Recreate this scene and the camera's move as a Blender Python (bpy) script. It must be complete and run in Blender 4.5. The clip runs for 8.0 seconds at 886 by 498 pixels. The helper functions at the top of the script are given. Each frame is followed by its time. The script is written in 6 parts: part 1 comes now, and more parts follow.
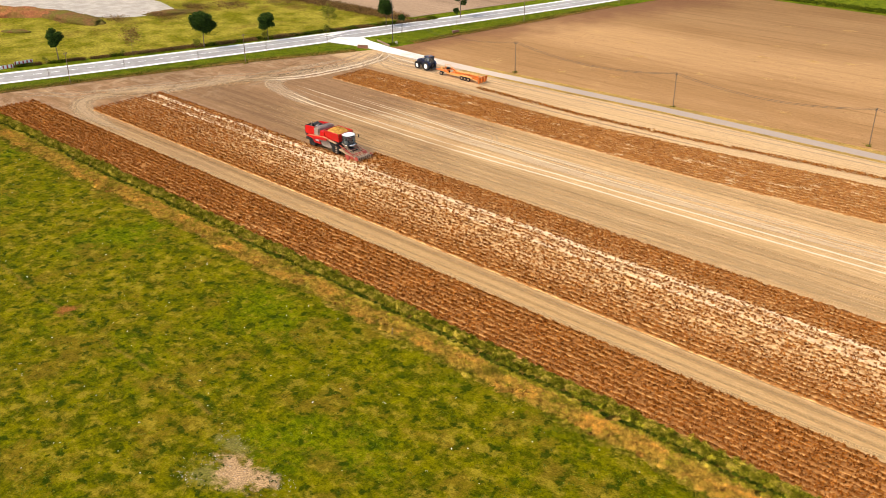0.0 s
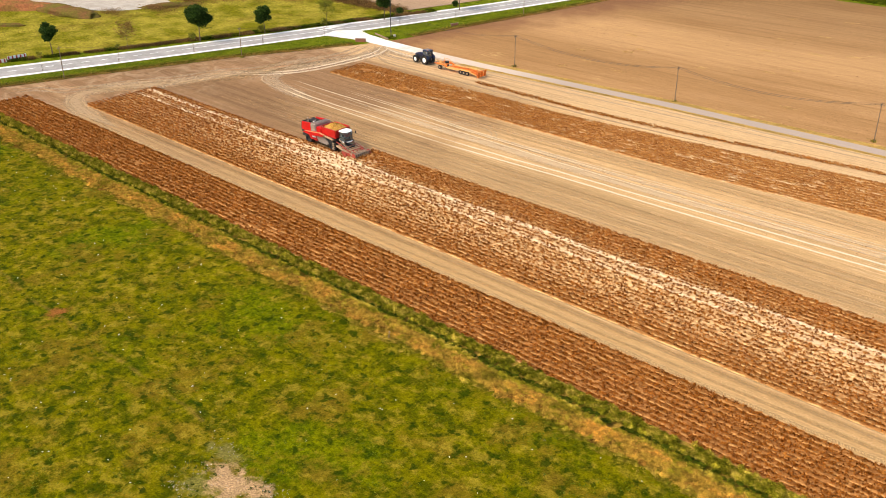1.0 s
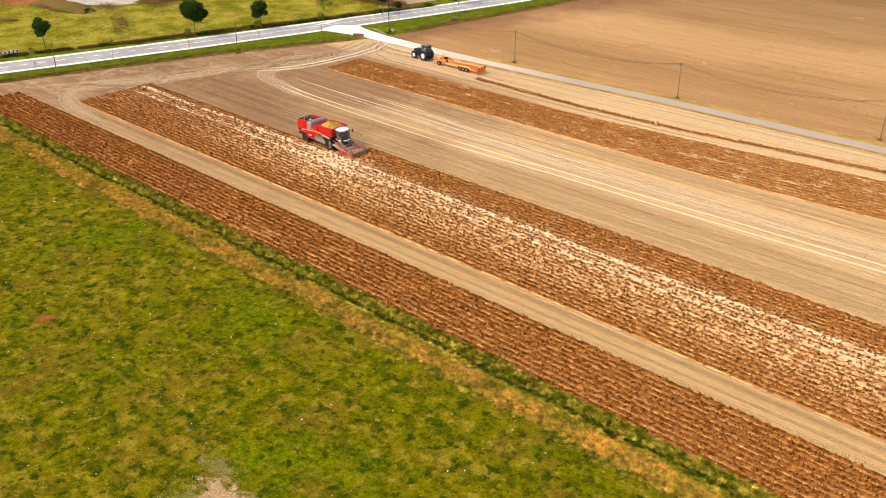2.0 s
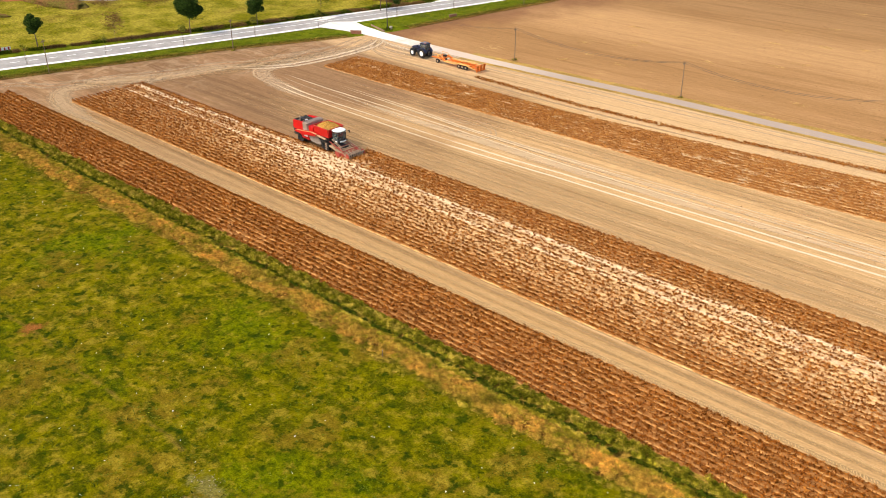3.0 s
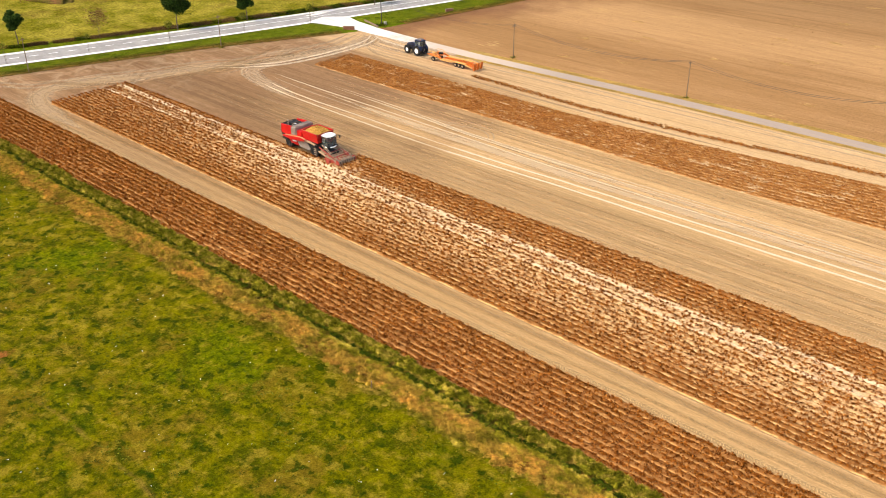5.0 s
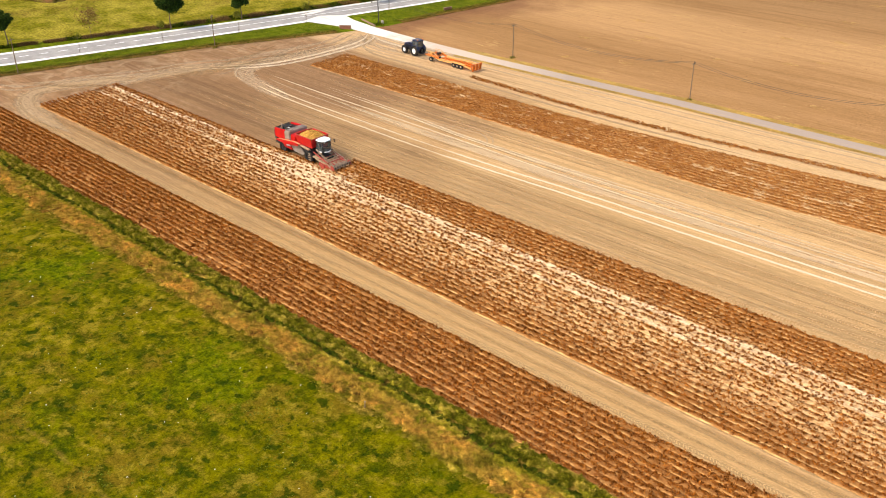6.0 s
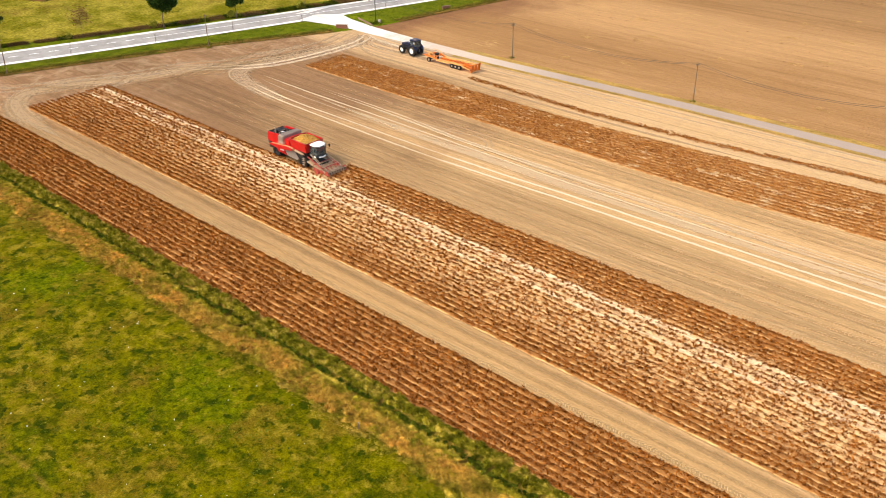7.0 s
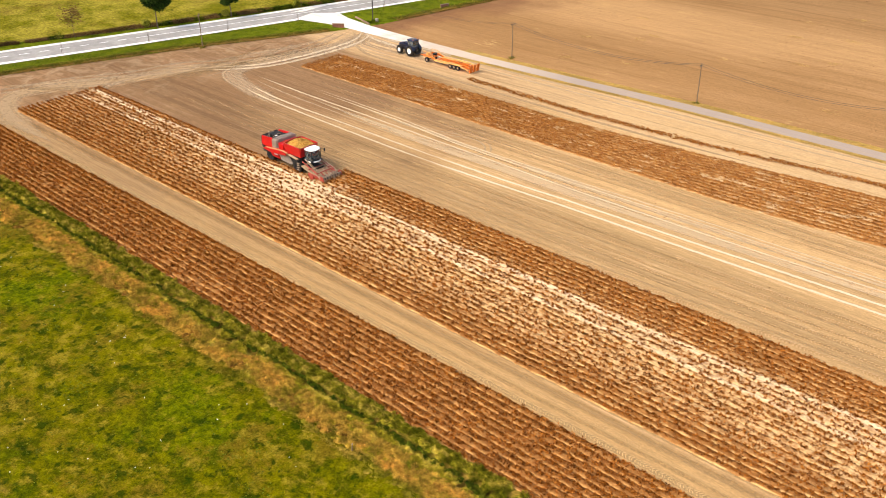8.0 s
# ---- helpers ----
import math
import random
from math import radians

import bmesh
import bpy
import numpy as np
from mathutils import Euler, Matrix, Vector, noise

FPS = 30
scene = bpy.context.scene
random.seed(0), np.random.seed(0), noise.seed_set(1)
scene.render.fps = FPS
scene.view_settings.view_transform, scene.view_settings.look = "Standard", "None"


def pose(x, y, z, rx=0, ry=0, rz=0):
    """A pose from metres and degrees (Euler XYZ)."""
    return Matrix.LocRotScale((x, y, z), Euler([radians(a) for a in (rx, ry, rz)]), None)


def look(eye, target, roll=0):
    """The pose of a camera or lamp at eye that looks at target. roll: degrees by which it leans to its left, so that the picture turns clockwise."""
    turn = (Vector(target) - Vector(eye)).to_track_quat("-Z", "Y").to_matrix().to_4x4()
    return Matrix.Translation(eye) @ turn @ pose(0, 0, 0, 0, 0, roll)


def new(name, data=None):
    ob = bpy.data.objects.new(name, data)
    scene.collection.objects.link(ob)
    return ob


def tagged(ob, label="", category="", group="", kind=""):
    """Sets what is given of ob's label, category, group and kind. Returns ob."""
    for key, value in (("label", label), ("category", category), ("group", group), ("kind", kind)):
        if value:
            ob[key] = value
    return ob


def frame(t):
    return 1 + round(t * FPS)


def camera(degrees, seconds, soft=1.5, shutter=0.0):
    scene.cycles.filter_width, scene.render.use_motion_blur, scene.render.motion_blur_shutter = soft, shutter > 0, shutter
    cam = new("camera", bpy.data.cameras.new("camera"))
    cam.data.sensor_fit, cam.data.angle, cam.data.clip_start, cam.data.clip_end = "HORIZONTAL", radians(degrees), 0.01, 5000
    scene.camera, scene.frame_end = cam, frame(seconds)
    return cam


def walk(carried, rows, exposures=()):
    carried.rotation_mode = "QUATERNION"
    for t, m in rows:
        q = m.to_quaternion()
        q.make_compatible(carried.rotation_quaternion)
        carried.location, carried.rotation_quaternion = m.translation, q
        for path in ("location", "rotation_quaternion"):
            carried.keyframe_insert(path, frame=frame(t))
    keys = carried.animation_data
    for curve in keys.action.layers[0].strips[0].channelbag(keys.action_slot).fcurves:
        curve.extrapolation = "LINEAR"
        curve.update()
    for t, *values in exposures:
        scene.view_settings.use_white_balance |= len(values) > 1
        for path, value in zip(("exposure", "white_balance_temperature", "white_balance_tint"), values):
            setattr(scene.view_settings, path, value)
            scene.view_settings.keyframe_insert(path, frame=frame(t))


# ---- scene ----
# The world: x runs along the potato rows, y across them, away from the meadow.
cam = camera(51.0, 8.0, soft=0.3)
PATH = [
    (0.0, 0.0, 0.0, 50.0, 42.8, -25.87, -0.04),
    (0.5, -0.64, 0.9, 50.04, 42.81, -26.16, -0.09),
    (1.0, -1.35, 1.81, 50.06, 42.81, -26.42, -0.13),
    (1.5, -2.18, 2.78, 50.07, 42.79, -26.66, -0.14),
    (3.0, -5.25, 6.37, 50.03, 42.74, -27.28, -0.1),
    (3.5, -6.4, 7.66, 50.03, 42.69, -27.47, -0.07),
    (4.0, -7.44, 9.05, 50.02, 42.69, -27.65, -0.08),
    (4.5, -8.49, 10.42, 50.02, 42.68, -27.85, -0.14),
    (6.0, -11.84, 14.76, 49.97, 42.67, -28.34, -0.22),
    (6.5, -12.97, 16.16, 49.95, 42.67, -28.51, -0.24),
    (7.0, -14.05, 17.55, 49.92, 42.65, -28.65, -0.26),
    (7.5, -15.1, 18.86, 49.89, 42.66, -28.82, -0.28),
    (8.0, -16.14, 20.17, 49.86, 42.63, -28.96, -0.28),
]
walk(cam, [(t, pose(x, y, z, 0, 0, yaw) @ pose(0, 0, 0, 90 + pitch, 0, 0) @ pose(0, 0, 0, 0, 0, roll))
           for t, x, y, z, yaw, pitch, roll in PATH], exposures=[(0.0, 0.71, 6950, 10), (8.0, 0.71, 6950, 10)])

# ---- light: a bright, hazy sky with a veiled sun ----
SUN_UP, SUN_TURN = 48.0, 200.0
world = bpy.data.worlds.new("sky")
scene.world = world
world.use_nodes = True
wt = world.node_tree
sky = wt.nodes.new("ShaderNodeTexSky")
sky.sky_type, sky.sun_disc = "NISHITA", False
sky.sun_elevation, sky.sun_rotation = radians(SUN_UP), radians(SUN_TURN)
sky.air_density, sky.dust_density = 1.0, 3.0
wt.links.new(sky.outputs["Color"], wt.nodes["Background"].inputs["Color"])
wt.nodes["Background"].inputs["Strength"].default_value = 0.15
sun_data = bpy.data.lights.new("sun", "SUN")
sun_data.energy, sun_data.angle, sun_data.color = 1.9, radians(25), (1.0, 0.92, 0.79)
sun = new("sun", sun_data)
sun_dir = Vector((math.sin(radians(SUN_TURN)) * math.cos(radians(SUN_UP)), math.cos(radians(SUN_TURN)) * math.cos(radians(SUN_UP)), math.sin(radians(SUN_UP))))
sun.matrix_world = look(tuple(sun_dir * 300), (0, 0, 0))


# ---- node materials ----
class Mat:
    """A small builder of node materials."""

    def __init__(self, name, rough=0.9, metal=0.0, spec=0.3):
        self.m = bpy.data.materials.new(name)
        self.m.use_nodes = True
        self.t = self.m.node_tree
        self.b = self.t.nodes["Principled BSDF"]
        self.b.inputs["Roughness"].default_value = rough
        self.b.inputs["Metallic"].default_value = metal
        self.b.inputs["Specular IOR Level"].default_value = spec
        self.pos = self.t.nodes.new("ShaderNodeNewGeometry")

    def put(self, sock, v):
        if isinstance(v, (int, float)):
            sock.default_value = v
        elif isinstance(v, tuple):
            sock.default_value = (*v, 1.0) if len(v) == 3 and sock.type == "RGBA" else v
        else:
            self.t.links.new(v, sock)

    def where(self, scale=(1, 1, 1), shift=(0, 0, 0), turn=0.0):
        n = self.t.nodes.new("ShaderNodeMapping")
        self.t.links.new(self.pos.outputs["Position"], n.inputs["Vector"])
        n.inputs["Scale"].default_value, n.inputs["Location"].default_value = scale, shift
        n.inputs["Rotation"].default_value = (0, 0, radians(turn))
        return n.outputs["Vector"]

    def noise(self, scale=1.0, detail=4.0, rough=0.55, stretch=(1, 1, 1), shift=(0, 0, 0), warp=0.0, turn=0.0):
        n = self.t.nodes.new("ShaderNodeTexNoise")
        self.put(n.inputs["Vector"], self.where(stretch, shift, turn))
        n.inputs["Scale"].default_value, n.inputs["Detail"].default_value = scale, detail
        n.inputs["Roughness"].default_value, n.inputs["Distortion"].default_value = rough, warp
        return n.outputs["Fac"]

    def axis(self, k):
        n = self.t.nodes.new("ShaderNodeSeparateXYZ")
        self.t.links.new(self.pos.outputs["Position"], n.inputs[0])
        return n.outputs[k]

    def step(self, v, lo, hi, a=0.0, b=1.0):
        n = self.t.nodes.new("ShaderNodeMapRange")
        n.interpolation_type = "SMOOTHSTEP"
        self.put(n.inputs["Value"], v)
        n.inputs["From Min"].default_value, n.inputs["From Max"].default_value = lo, hi
        n.inputs["To Min"].default_value, n.inputs["To Max"].default_value = a, b
        return n.outputs["Result"]

    def math(self, op, a, b=0.0):
        n = self.t.nodes.new("ShaderNodeMath")
        n.operation = op
        self.put(n.inputs[0], a)
        self.put(n.inputs[1], b)
        return n.outputs[0]

    def mix(self, f, a, b, blend="MIX"):
        n = self.t.nodes.new("ShaderNodeMix")
        n.data_type, n.blend_type = "RGBA", blend
        self.put(n.inputs[0], f)
        self.put(n.inputs[6], a)
        self.put(n.inputs[7], b)
        return n.outputs[2]

    def island(self):
        return self.pos.outputs["Random Per Island"]

    def hsv(self, col, v, s=1.0, h=0.5):
        n = self.t.nodes.new("ShaderNodeHueSaturation")
        self.put(n.inputs["Hue"], h)
        self.put(n.inputs["Saturation"], s)
        self.put(n.inputs["Value"], v)
        self.put(n.inputs["Color"], col)
        return n.outputs[0]

    def band(self, k, lo, hi, soft):
        """1 between lo and hi on that axis, falling off over soft."""
        v = self.axis(k)
        return self.math("MULTIPLY", self.step(v, lo - soft, lo + soft), self.step(v, hi - soft, hi + soft, 1.0, 0.0))

    def bump(self, height, strength=0.5, distance=0.05):
        n = self.t.nodes.new("ShaderNodeBump")
        n.inputs["Strength"].default_value, n.inputs["Distance"].default_value = strength, distance
        self.put(n.inputs["Height"], height)
        self.t.links.new(n.outputs["Normal"], self.b.inputs["Normal"])

    def done(self, col):
        self.put(self.b.inputs["Base Color"], col)
        return self.m


def plain(name, col, rough=0.6, metal=0.0, spec=0.4, grime=0.25, scale=3.0):
    """Painted or cast surface with dust and fine wear."""
    k = Mat(name, rough, metal, spec)
    a = k.noise(scale, 5, 0.6)
    dust = k.step(k.noise(scale * 0.4, 4, 0.7, shift=(7, 3, 1)), 0.5, 0.8, 0.0, grime)
    c = k.hsv(col, k.step(a, 0.3, 0.7, 0.86, 1.12))
    k.bump(k.noise(scale * 8, 3), 0.08, 0.01)
    return k.done(k.mix(dust, c, (0.36, 0.25, 0.15)))


def leafy(name, dark, mid, light, rough=0.75, patch=0.5):
    """Foliage: three tones by island, and by patches over the ground."""
    k = Mat(name, rough, 0.0, 0.06)
    r = k.island()
    c = k.mix(k.step(r, 0.1, 0.6), dark, mid)
    c = k.mix(k.step(r, 0.6, 1.0), c, light)
    c = k.hsv(c, k.step(k.noise(patch, 4), 0.3, 0.7, 0.7, 1.3))
    return k.done(c)


def tall_grass(name, a, b, c, patch=0.7):
    """Long grass whose colour changes from tussock to tussock, less from blade to blade."""
    k = Mat(name, 0.85, 0.0, 0.04)
    n = k.noise(patch, 5, 0.65, stretch=(0.8, 1.2, 1))
    col = k.mix(k.step(n, 0.36, 0.48), a, b)
    col = k.mix(k.step(n, 0.50, 0.61), col, c)
    col = k.hsv(col, k.step(k.island(), 0.0, 1.0, 0.72, 1.28))
    return k.done(k.hsv(col, k.step(k.noise(2.0, 3, 0.6, shift=(3, 3, 0)), 0.3, 0.7, 0.56, 1.36)))


def mat_pasture():
    """Grazed sward: soft green and straw-coloured patches, darker tufts, a faint trodden line."""
    k = Mat("pasture_grass", 0.95, 0, 0.02)
    big = k.noise(0.085, 5, 0.6, warp=0.5)
    mid = k.noise(0.42, 7, 0.62, stretch=(1, 1, 1))
    small = k.noise(1.5, 6, 0.65, shift=(5, 9, 0))
    fine = k.noise(6.0, 5, 0.7)
    mixed = k.math("ADD", mid, k.step(small, 0.25, 0.75, -0.10, 0.10))
    c = k.mix(k.step(mixed, 0.34, 0.66), (0.054, 0.060, 0.0008), (0.145, 0.126, 0.0015))
    # lush stretches, brownish stretches, straw-coloured tops
    c = k.mix(k.step(big, 0.50, 0.66, 0.0, 0.6), c, k.mix(k.step(small, 0.35, 0.65), (0.050, 0.082, 0.0006), (0.122, 0.146, 0.0015)))
    brown = k.math("ADD", k.noise(0.17, 6, 0.66, shift=(31, 4, 0)), k.step(small, 0.3, 0.7, -0.05, 0.05))
    c = k.mix(k.step(brown, 0.49, 0.64, 0.0, 0.66), c, (0.150, 0.090, 0.009))
    straw = k.math("ADD", k.noise(0.62, 6, 0.66, shift=(3, 40, 0)), k.step(big, 0.3, 0.7, 0.04, -0.05))
    c = k.mix(k.step(straw, 0.49, 0.66, 0.0, 0.72), c, (0.262, 0.188, 0.016))
    # small dark tufts of ranker grass
    tuft = k.math("ADD", k.noise(0.78, 4, 0.55, shift=(14, 2, 0)), k.step(small, 0.3, 0.7, -0.05, 0.05))
    c = k.mix(k.step(tuft, 0.53, 0.67, 0.0, 0.88), c, (0.017, 0.033, 0.0008))
    # an old trodden line to the bare spot
    sway = k.math("ADD", k.axis(1), k.step(k.noise(0.12, 4, 0.6, stretch=(1, 0, 0)), 0.2, 0.8, -0.5, 0.5))
    for lo, hi, most, col in ((36.35, 36.55, 0.6, (0.180, 0.110, 0.022)), (36.8, 37.5, 0.8, (0.016, 0.036, 0.001))):
        on = k.math("MULTIPLY", k.step(sway, lo - 0.35, lo + 0.2), k.step(sway, hi - 0.2, hi + 0.35, 1.0, 0.0))
        on = k.math("MULTIPLY", on, k.step(k.noise(0.45, 5, 0.65, shift=(lo, 0, 0)), 0.44, 0.58, 0.0, most))
        c = k.mix(k.math("MULTIPLY", on, k.step(k.axis(0), -59, -56, 1.0, 0.0)), c, col)
    # the worn sandy spot with thin stony grass beside it, and a small reddish one
    ragged = k.step(k.noise(0.8, 6, 0.65), 0.2, 0.8, -0.7, 0.7)
    for (px, py), rx, ry, col in (((-57.2, 35.0), 2.2, 1.1, (0.175, 0.150, 0.035)), ((-55.6, 31.2), 1.9, 1.3, (0.165, 0.145, 0.03)), ((-53.2, 33.4), 2.4, 1.3, (0.40, 0.25, 0.125)), ((-54.9, 33.4), 1.9, 1.3, (0.40, 0.25, 0.125)), ((-53.4, 32.8), 2.0, 1.7, (0.40, 0.25, 0.125)), ((-51.4, 34.2), 1.4, 1.1, (0.40, 0.25, 0.125)), ((-89.8, 36.7), 0.9, 1.2, (0.24, 0.085, 0.02))):
        n = k.t.nodes.new("ShaderNodeVectorMath")
        n.operation = "LENGTH"
        k.put(n.inputs[0], k.where((1 / rx, 1 / ry, 0), (-px / rx, -py / ry, 0)))
        d = k.math("ADD", n.outputs["Value"], ragged)
        c = k.mix(k.step(d, 0.35, 1.25, 0.9, 0.0), c, k.hsv(col, k.step(fine, 0.2, 0.8, 0.75, 1.25)))
    k.bump(k.mix(0.5, small, fine), 0.8, 0.16)
    c = k.hsv(c, k.step(small, 0.3, 0.7, 0.84, 1.16))
    return k.done(k.hsv(c, k.step(fine, 0.28, 0.72, 0.66, 1.34)))


def mat_field():
    """Tan loam: streaks and tyre prints along the rows, browner towards the headland."""
    k = Mat("loam", 0.97, 0, 0.02)
    x = k.axis(0)
    wide = k.noise(0.05, 5, 0.6, stretch=(0.6, 1, 1))
    streak = k.noise(0.8, 6, 0.65, stretch=(0.012, 1.0, 1))
    streak2 = k.noise(2.6, 5, 0.7, stretch=(0.02, 1.0, 1), shift=(3, 0, 0))
    prints = k.noise(2.0, 4, 0.6, stretch=(0.35, 2.6, 1))
    fine = k.noise(5.0, 6, 0.75)
    head = k.step(k.math("ADD", x, k.step(wide, 0.25, 0.75, -28.0, 28.0)), -138, -72)
    base = k.mix(head, (0.285, 0.160, 0.078), (0.550, 0.343, 0.155))
    c = k.mix(k.step(streak, 0.38, 0.62), k.hsv(base, 0.76), base)
    c = k.mix(k.step(streak2, 0.50, 0.68, 0.0, 0.6), c, k.hsv(base, 1.32, 0.88))
    c = k.mix(k.step(k.noise(0.30, 7, 0.7, shift=(9, 1, 0)), 0.5, 0.72, 0.0, 0.55), c, k.hsv(base, 0.72))
    # the headland is churned across, with pale trodden patches
    churn = k.noise(0.22, 7, 0.7, shift=(2, 7, 0), warp=1.2)
    c = k.mix(k.math("MULTIPLY", k.step(x, -158, -138, 1.0, 0.0), k.step(churn, 0.46, 0.62, 0.0, 0.85)), c, (0.375, 0.245, 0.14))
    lane = k.math("MULTIPLY", k.band(1, 70.7, 73.9, 0.4), k.step(x, -165, -150))
    worn = k.noise(1.6, 6, 0.65, stretch=(0.05, 1, 1))
    c = k.mix(k.math("MULTIPLY", lane, k.step(worn, 0.3, 0.6, 0.3, 0.9)), c, k.mix(head, (0.385, 0.240, 0.115), (0.460, 0.276, 0.112)))
    c = k.mix(k.math("MULTIPLY", k.band(1, 73.9, 75.2, 0.3), k.step(worn, 0.3, 0.7, 0.1, 0.5)), c, (0.315, 0.180, 0.078))
    c = k.mix(k.math("MULTIPLY", k.band(1, 74.75, 75.15, 0.12), k.step(k.noise(0.5, 6, 0.7), 0.45, 0.6, 0.0, 0.4)), c, (0.60, 0.41, 0.22))
    for yy in (71.3, 72.5, 73.6, 96.2, 99.0, 101.4, 115.6):
        c = k.mix(k.math("MULTIPLY", k.band(1, yy, yy + 0.5, 0.3), k.step(worn, 0.36, 0.6, 0.0, 0.45)), c, k.hsv(base, 0.66))
    # the strip beside the standing rows is freshly turned and a little darker
    c = k.hsv(c, k.math("SUBTRACT", 1.0, k.math("MULTIPLY", k.band(1, 90.0, 103.0, 1.5), 0.13)))
    # pale stubbly headland beside the farm track
    c = k.mix(k.math("MULTIPLY", k.band(1, 129.6, 144.5, 1.4), k.step(k.noise(1.1, 6, 0.7, stretch=(0.03, 1, 1)), 0.35, 0.62, 0.4, 0.95)), c, (0.56, 0.37, 0.19))
    c = k.hsv(c, k.step(prints, 0.36, 0.64, 0.88, 1.10))
    k.bump(k.mix(0.5, prints, fine), 0.6, 0.08)
    return k.done(k.hsv(c, k.step(fine, 0.3, 0.7, 0.82, 1.18)))


def mat_ridge(dust=0.0, flecks=0.0, furrow=(0.68, 0.43, 0.205)):
    k = Mat("ridge_soil", 0.97, 0, 0.02)
    fine = k.noise(5.0, 6, 0.75)
    lump = k.noise(1.1, 6, 0.7)
    c = k.mix(k.step(lump, 0.35, 0.65), (0.215, 0.084, 0.023), (0.350, 0.156, 0.048))
    # loose pale dust lies in the furrows
    c = k.mix(k.math("MULTIPLY", k.step(k.axis(2), 0.06, 0.17, 0.95, 0.0), k.step(k.noise(1.5, 5, 0.65, stretch=(0.55, 1, 1), shift=(6, 2, 0)), 0.40, 0.60, 0.12, 1.0)), c, k.mix(k.step(k.axis(0), -150, -85), k.hsv(furrow, 0.66), furrow))
    if dust:
        mid = k.math("MULTIPLY", k.band(1, 79.2, 88.4, 2.4), k.step(k.noise(1.8, 6, 0.7, stretch=(0.7, 1, 1)), 0.40, 0.62, 0.12, 0.85))
        mid = k.math("MULTIPLY", mid, k.step(k.axis(0), -140, -105, 0.3, 1.0))
        c = k.mix(k.math("MULTIPLY", mid, dust), c, (0.68, 0.447, 0.218))
        # two white dusty wheel tracks run through the strip
        sway = k.math("ADD", k.axis(1), k.step(k.noise(0.06, 3), 0.2, 0.8, -0.35, 0.35))
        for lo, hi, most in ((84.8, 85.4, 0.85), (85.4, 87.2, 0.25), (87.2, 88.0, 0.95)):
            on = k.math("MULTIPLY", k.step(sway, lo - 0.2, lo + 0.2), k.step(sway, hi - 0.2, hi + 0.2, 1.0, 0.0))
            c = k.mix(k.math("MULTIPLY", on, k.step(k.noise(1.6, 6, 0.7, stretch=(0.5, 1, 1), shift=(2, 1, 0)), 0.36, 0.56, 0.2 * most, most)), c, (0.74, 0.56, 0.35))
        # dust that the digger has thrown out over the rows
        n = k.t.nodes.new("ShaderNodeVectorMath")
        n.operation = "LENGTH"
        k.put(n.inputs[0], k.where((1 / 11.0, 1 / 4.5, 0), (102.0 / 11.0, -86.0 / 4.5, 0)))
        d = k.math("ADD", n.outputs["Value"], k.step(k.noise(0.5, 6, 0.7), 0.2, 0.8, -0.6, 0.6))
        c = k.mix(k.step(d, 0.3, 1.2, 0.5, 0.0), c, (0.70, 0.52, 0.32))
    if flecks:
        c = k.mix(k.step(k.noise(0.45, 6, 0.7, stretch=(0.5, 1, 1), shift=(4, 4, 0)), 0.54, 0.66, 0.0, flecks), c, (0.60, 0.42, 0.23))
    k.bump(fine, 0.8, 0.06)
    return k.done(k.hsv(c, k.step(fine, 0.25, 0.75, 0.7, 1.28)))


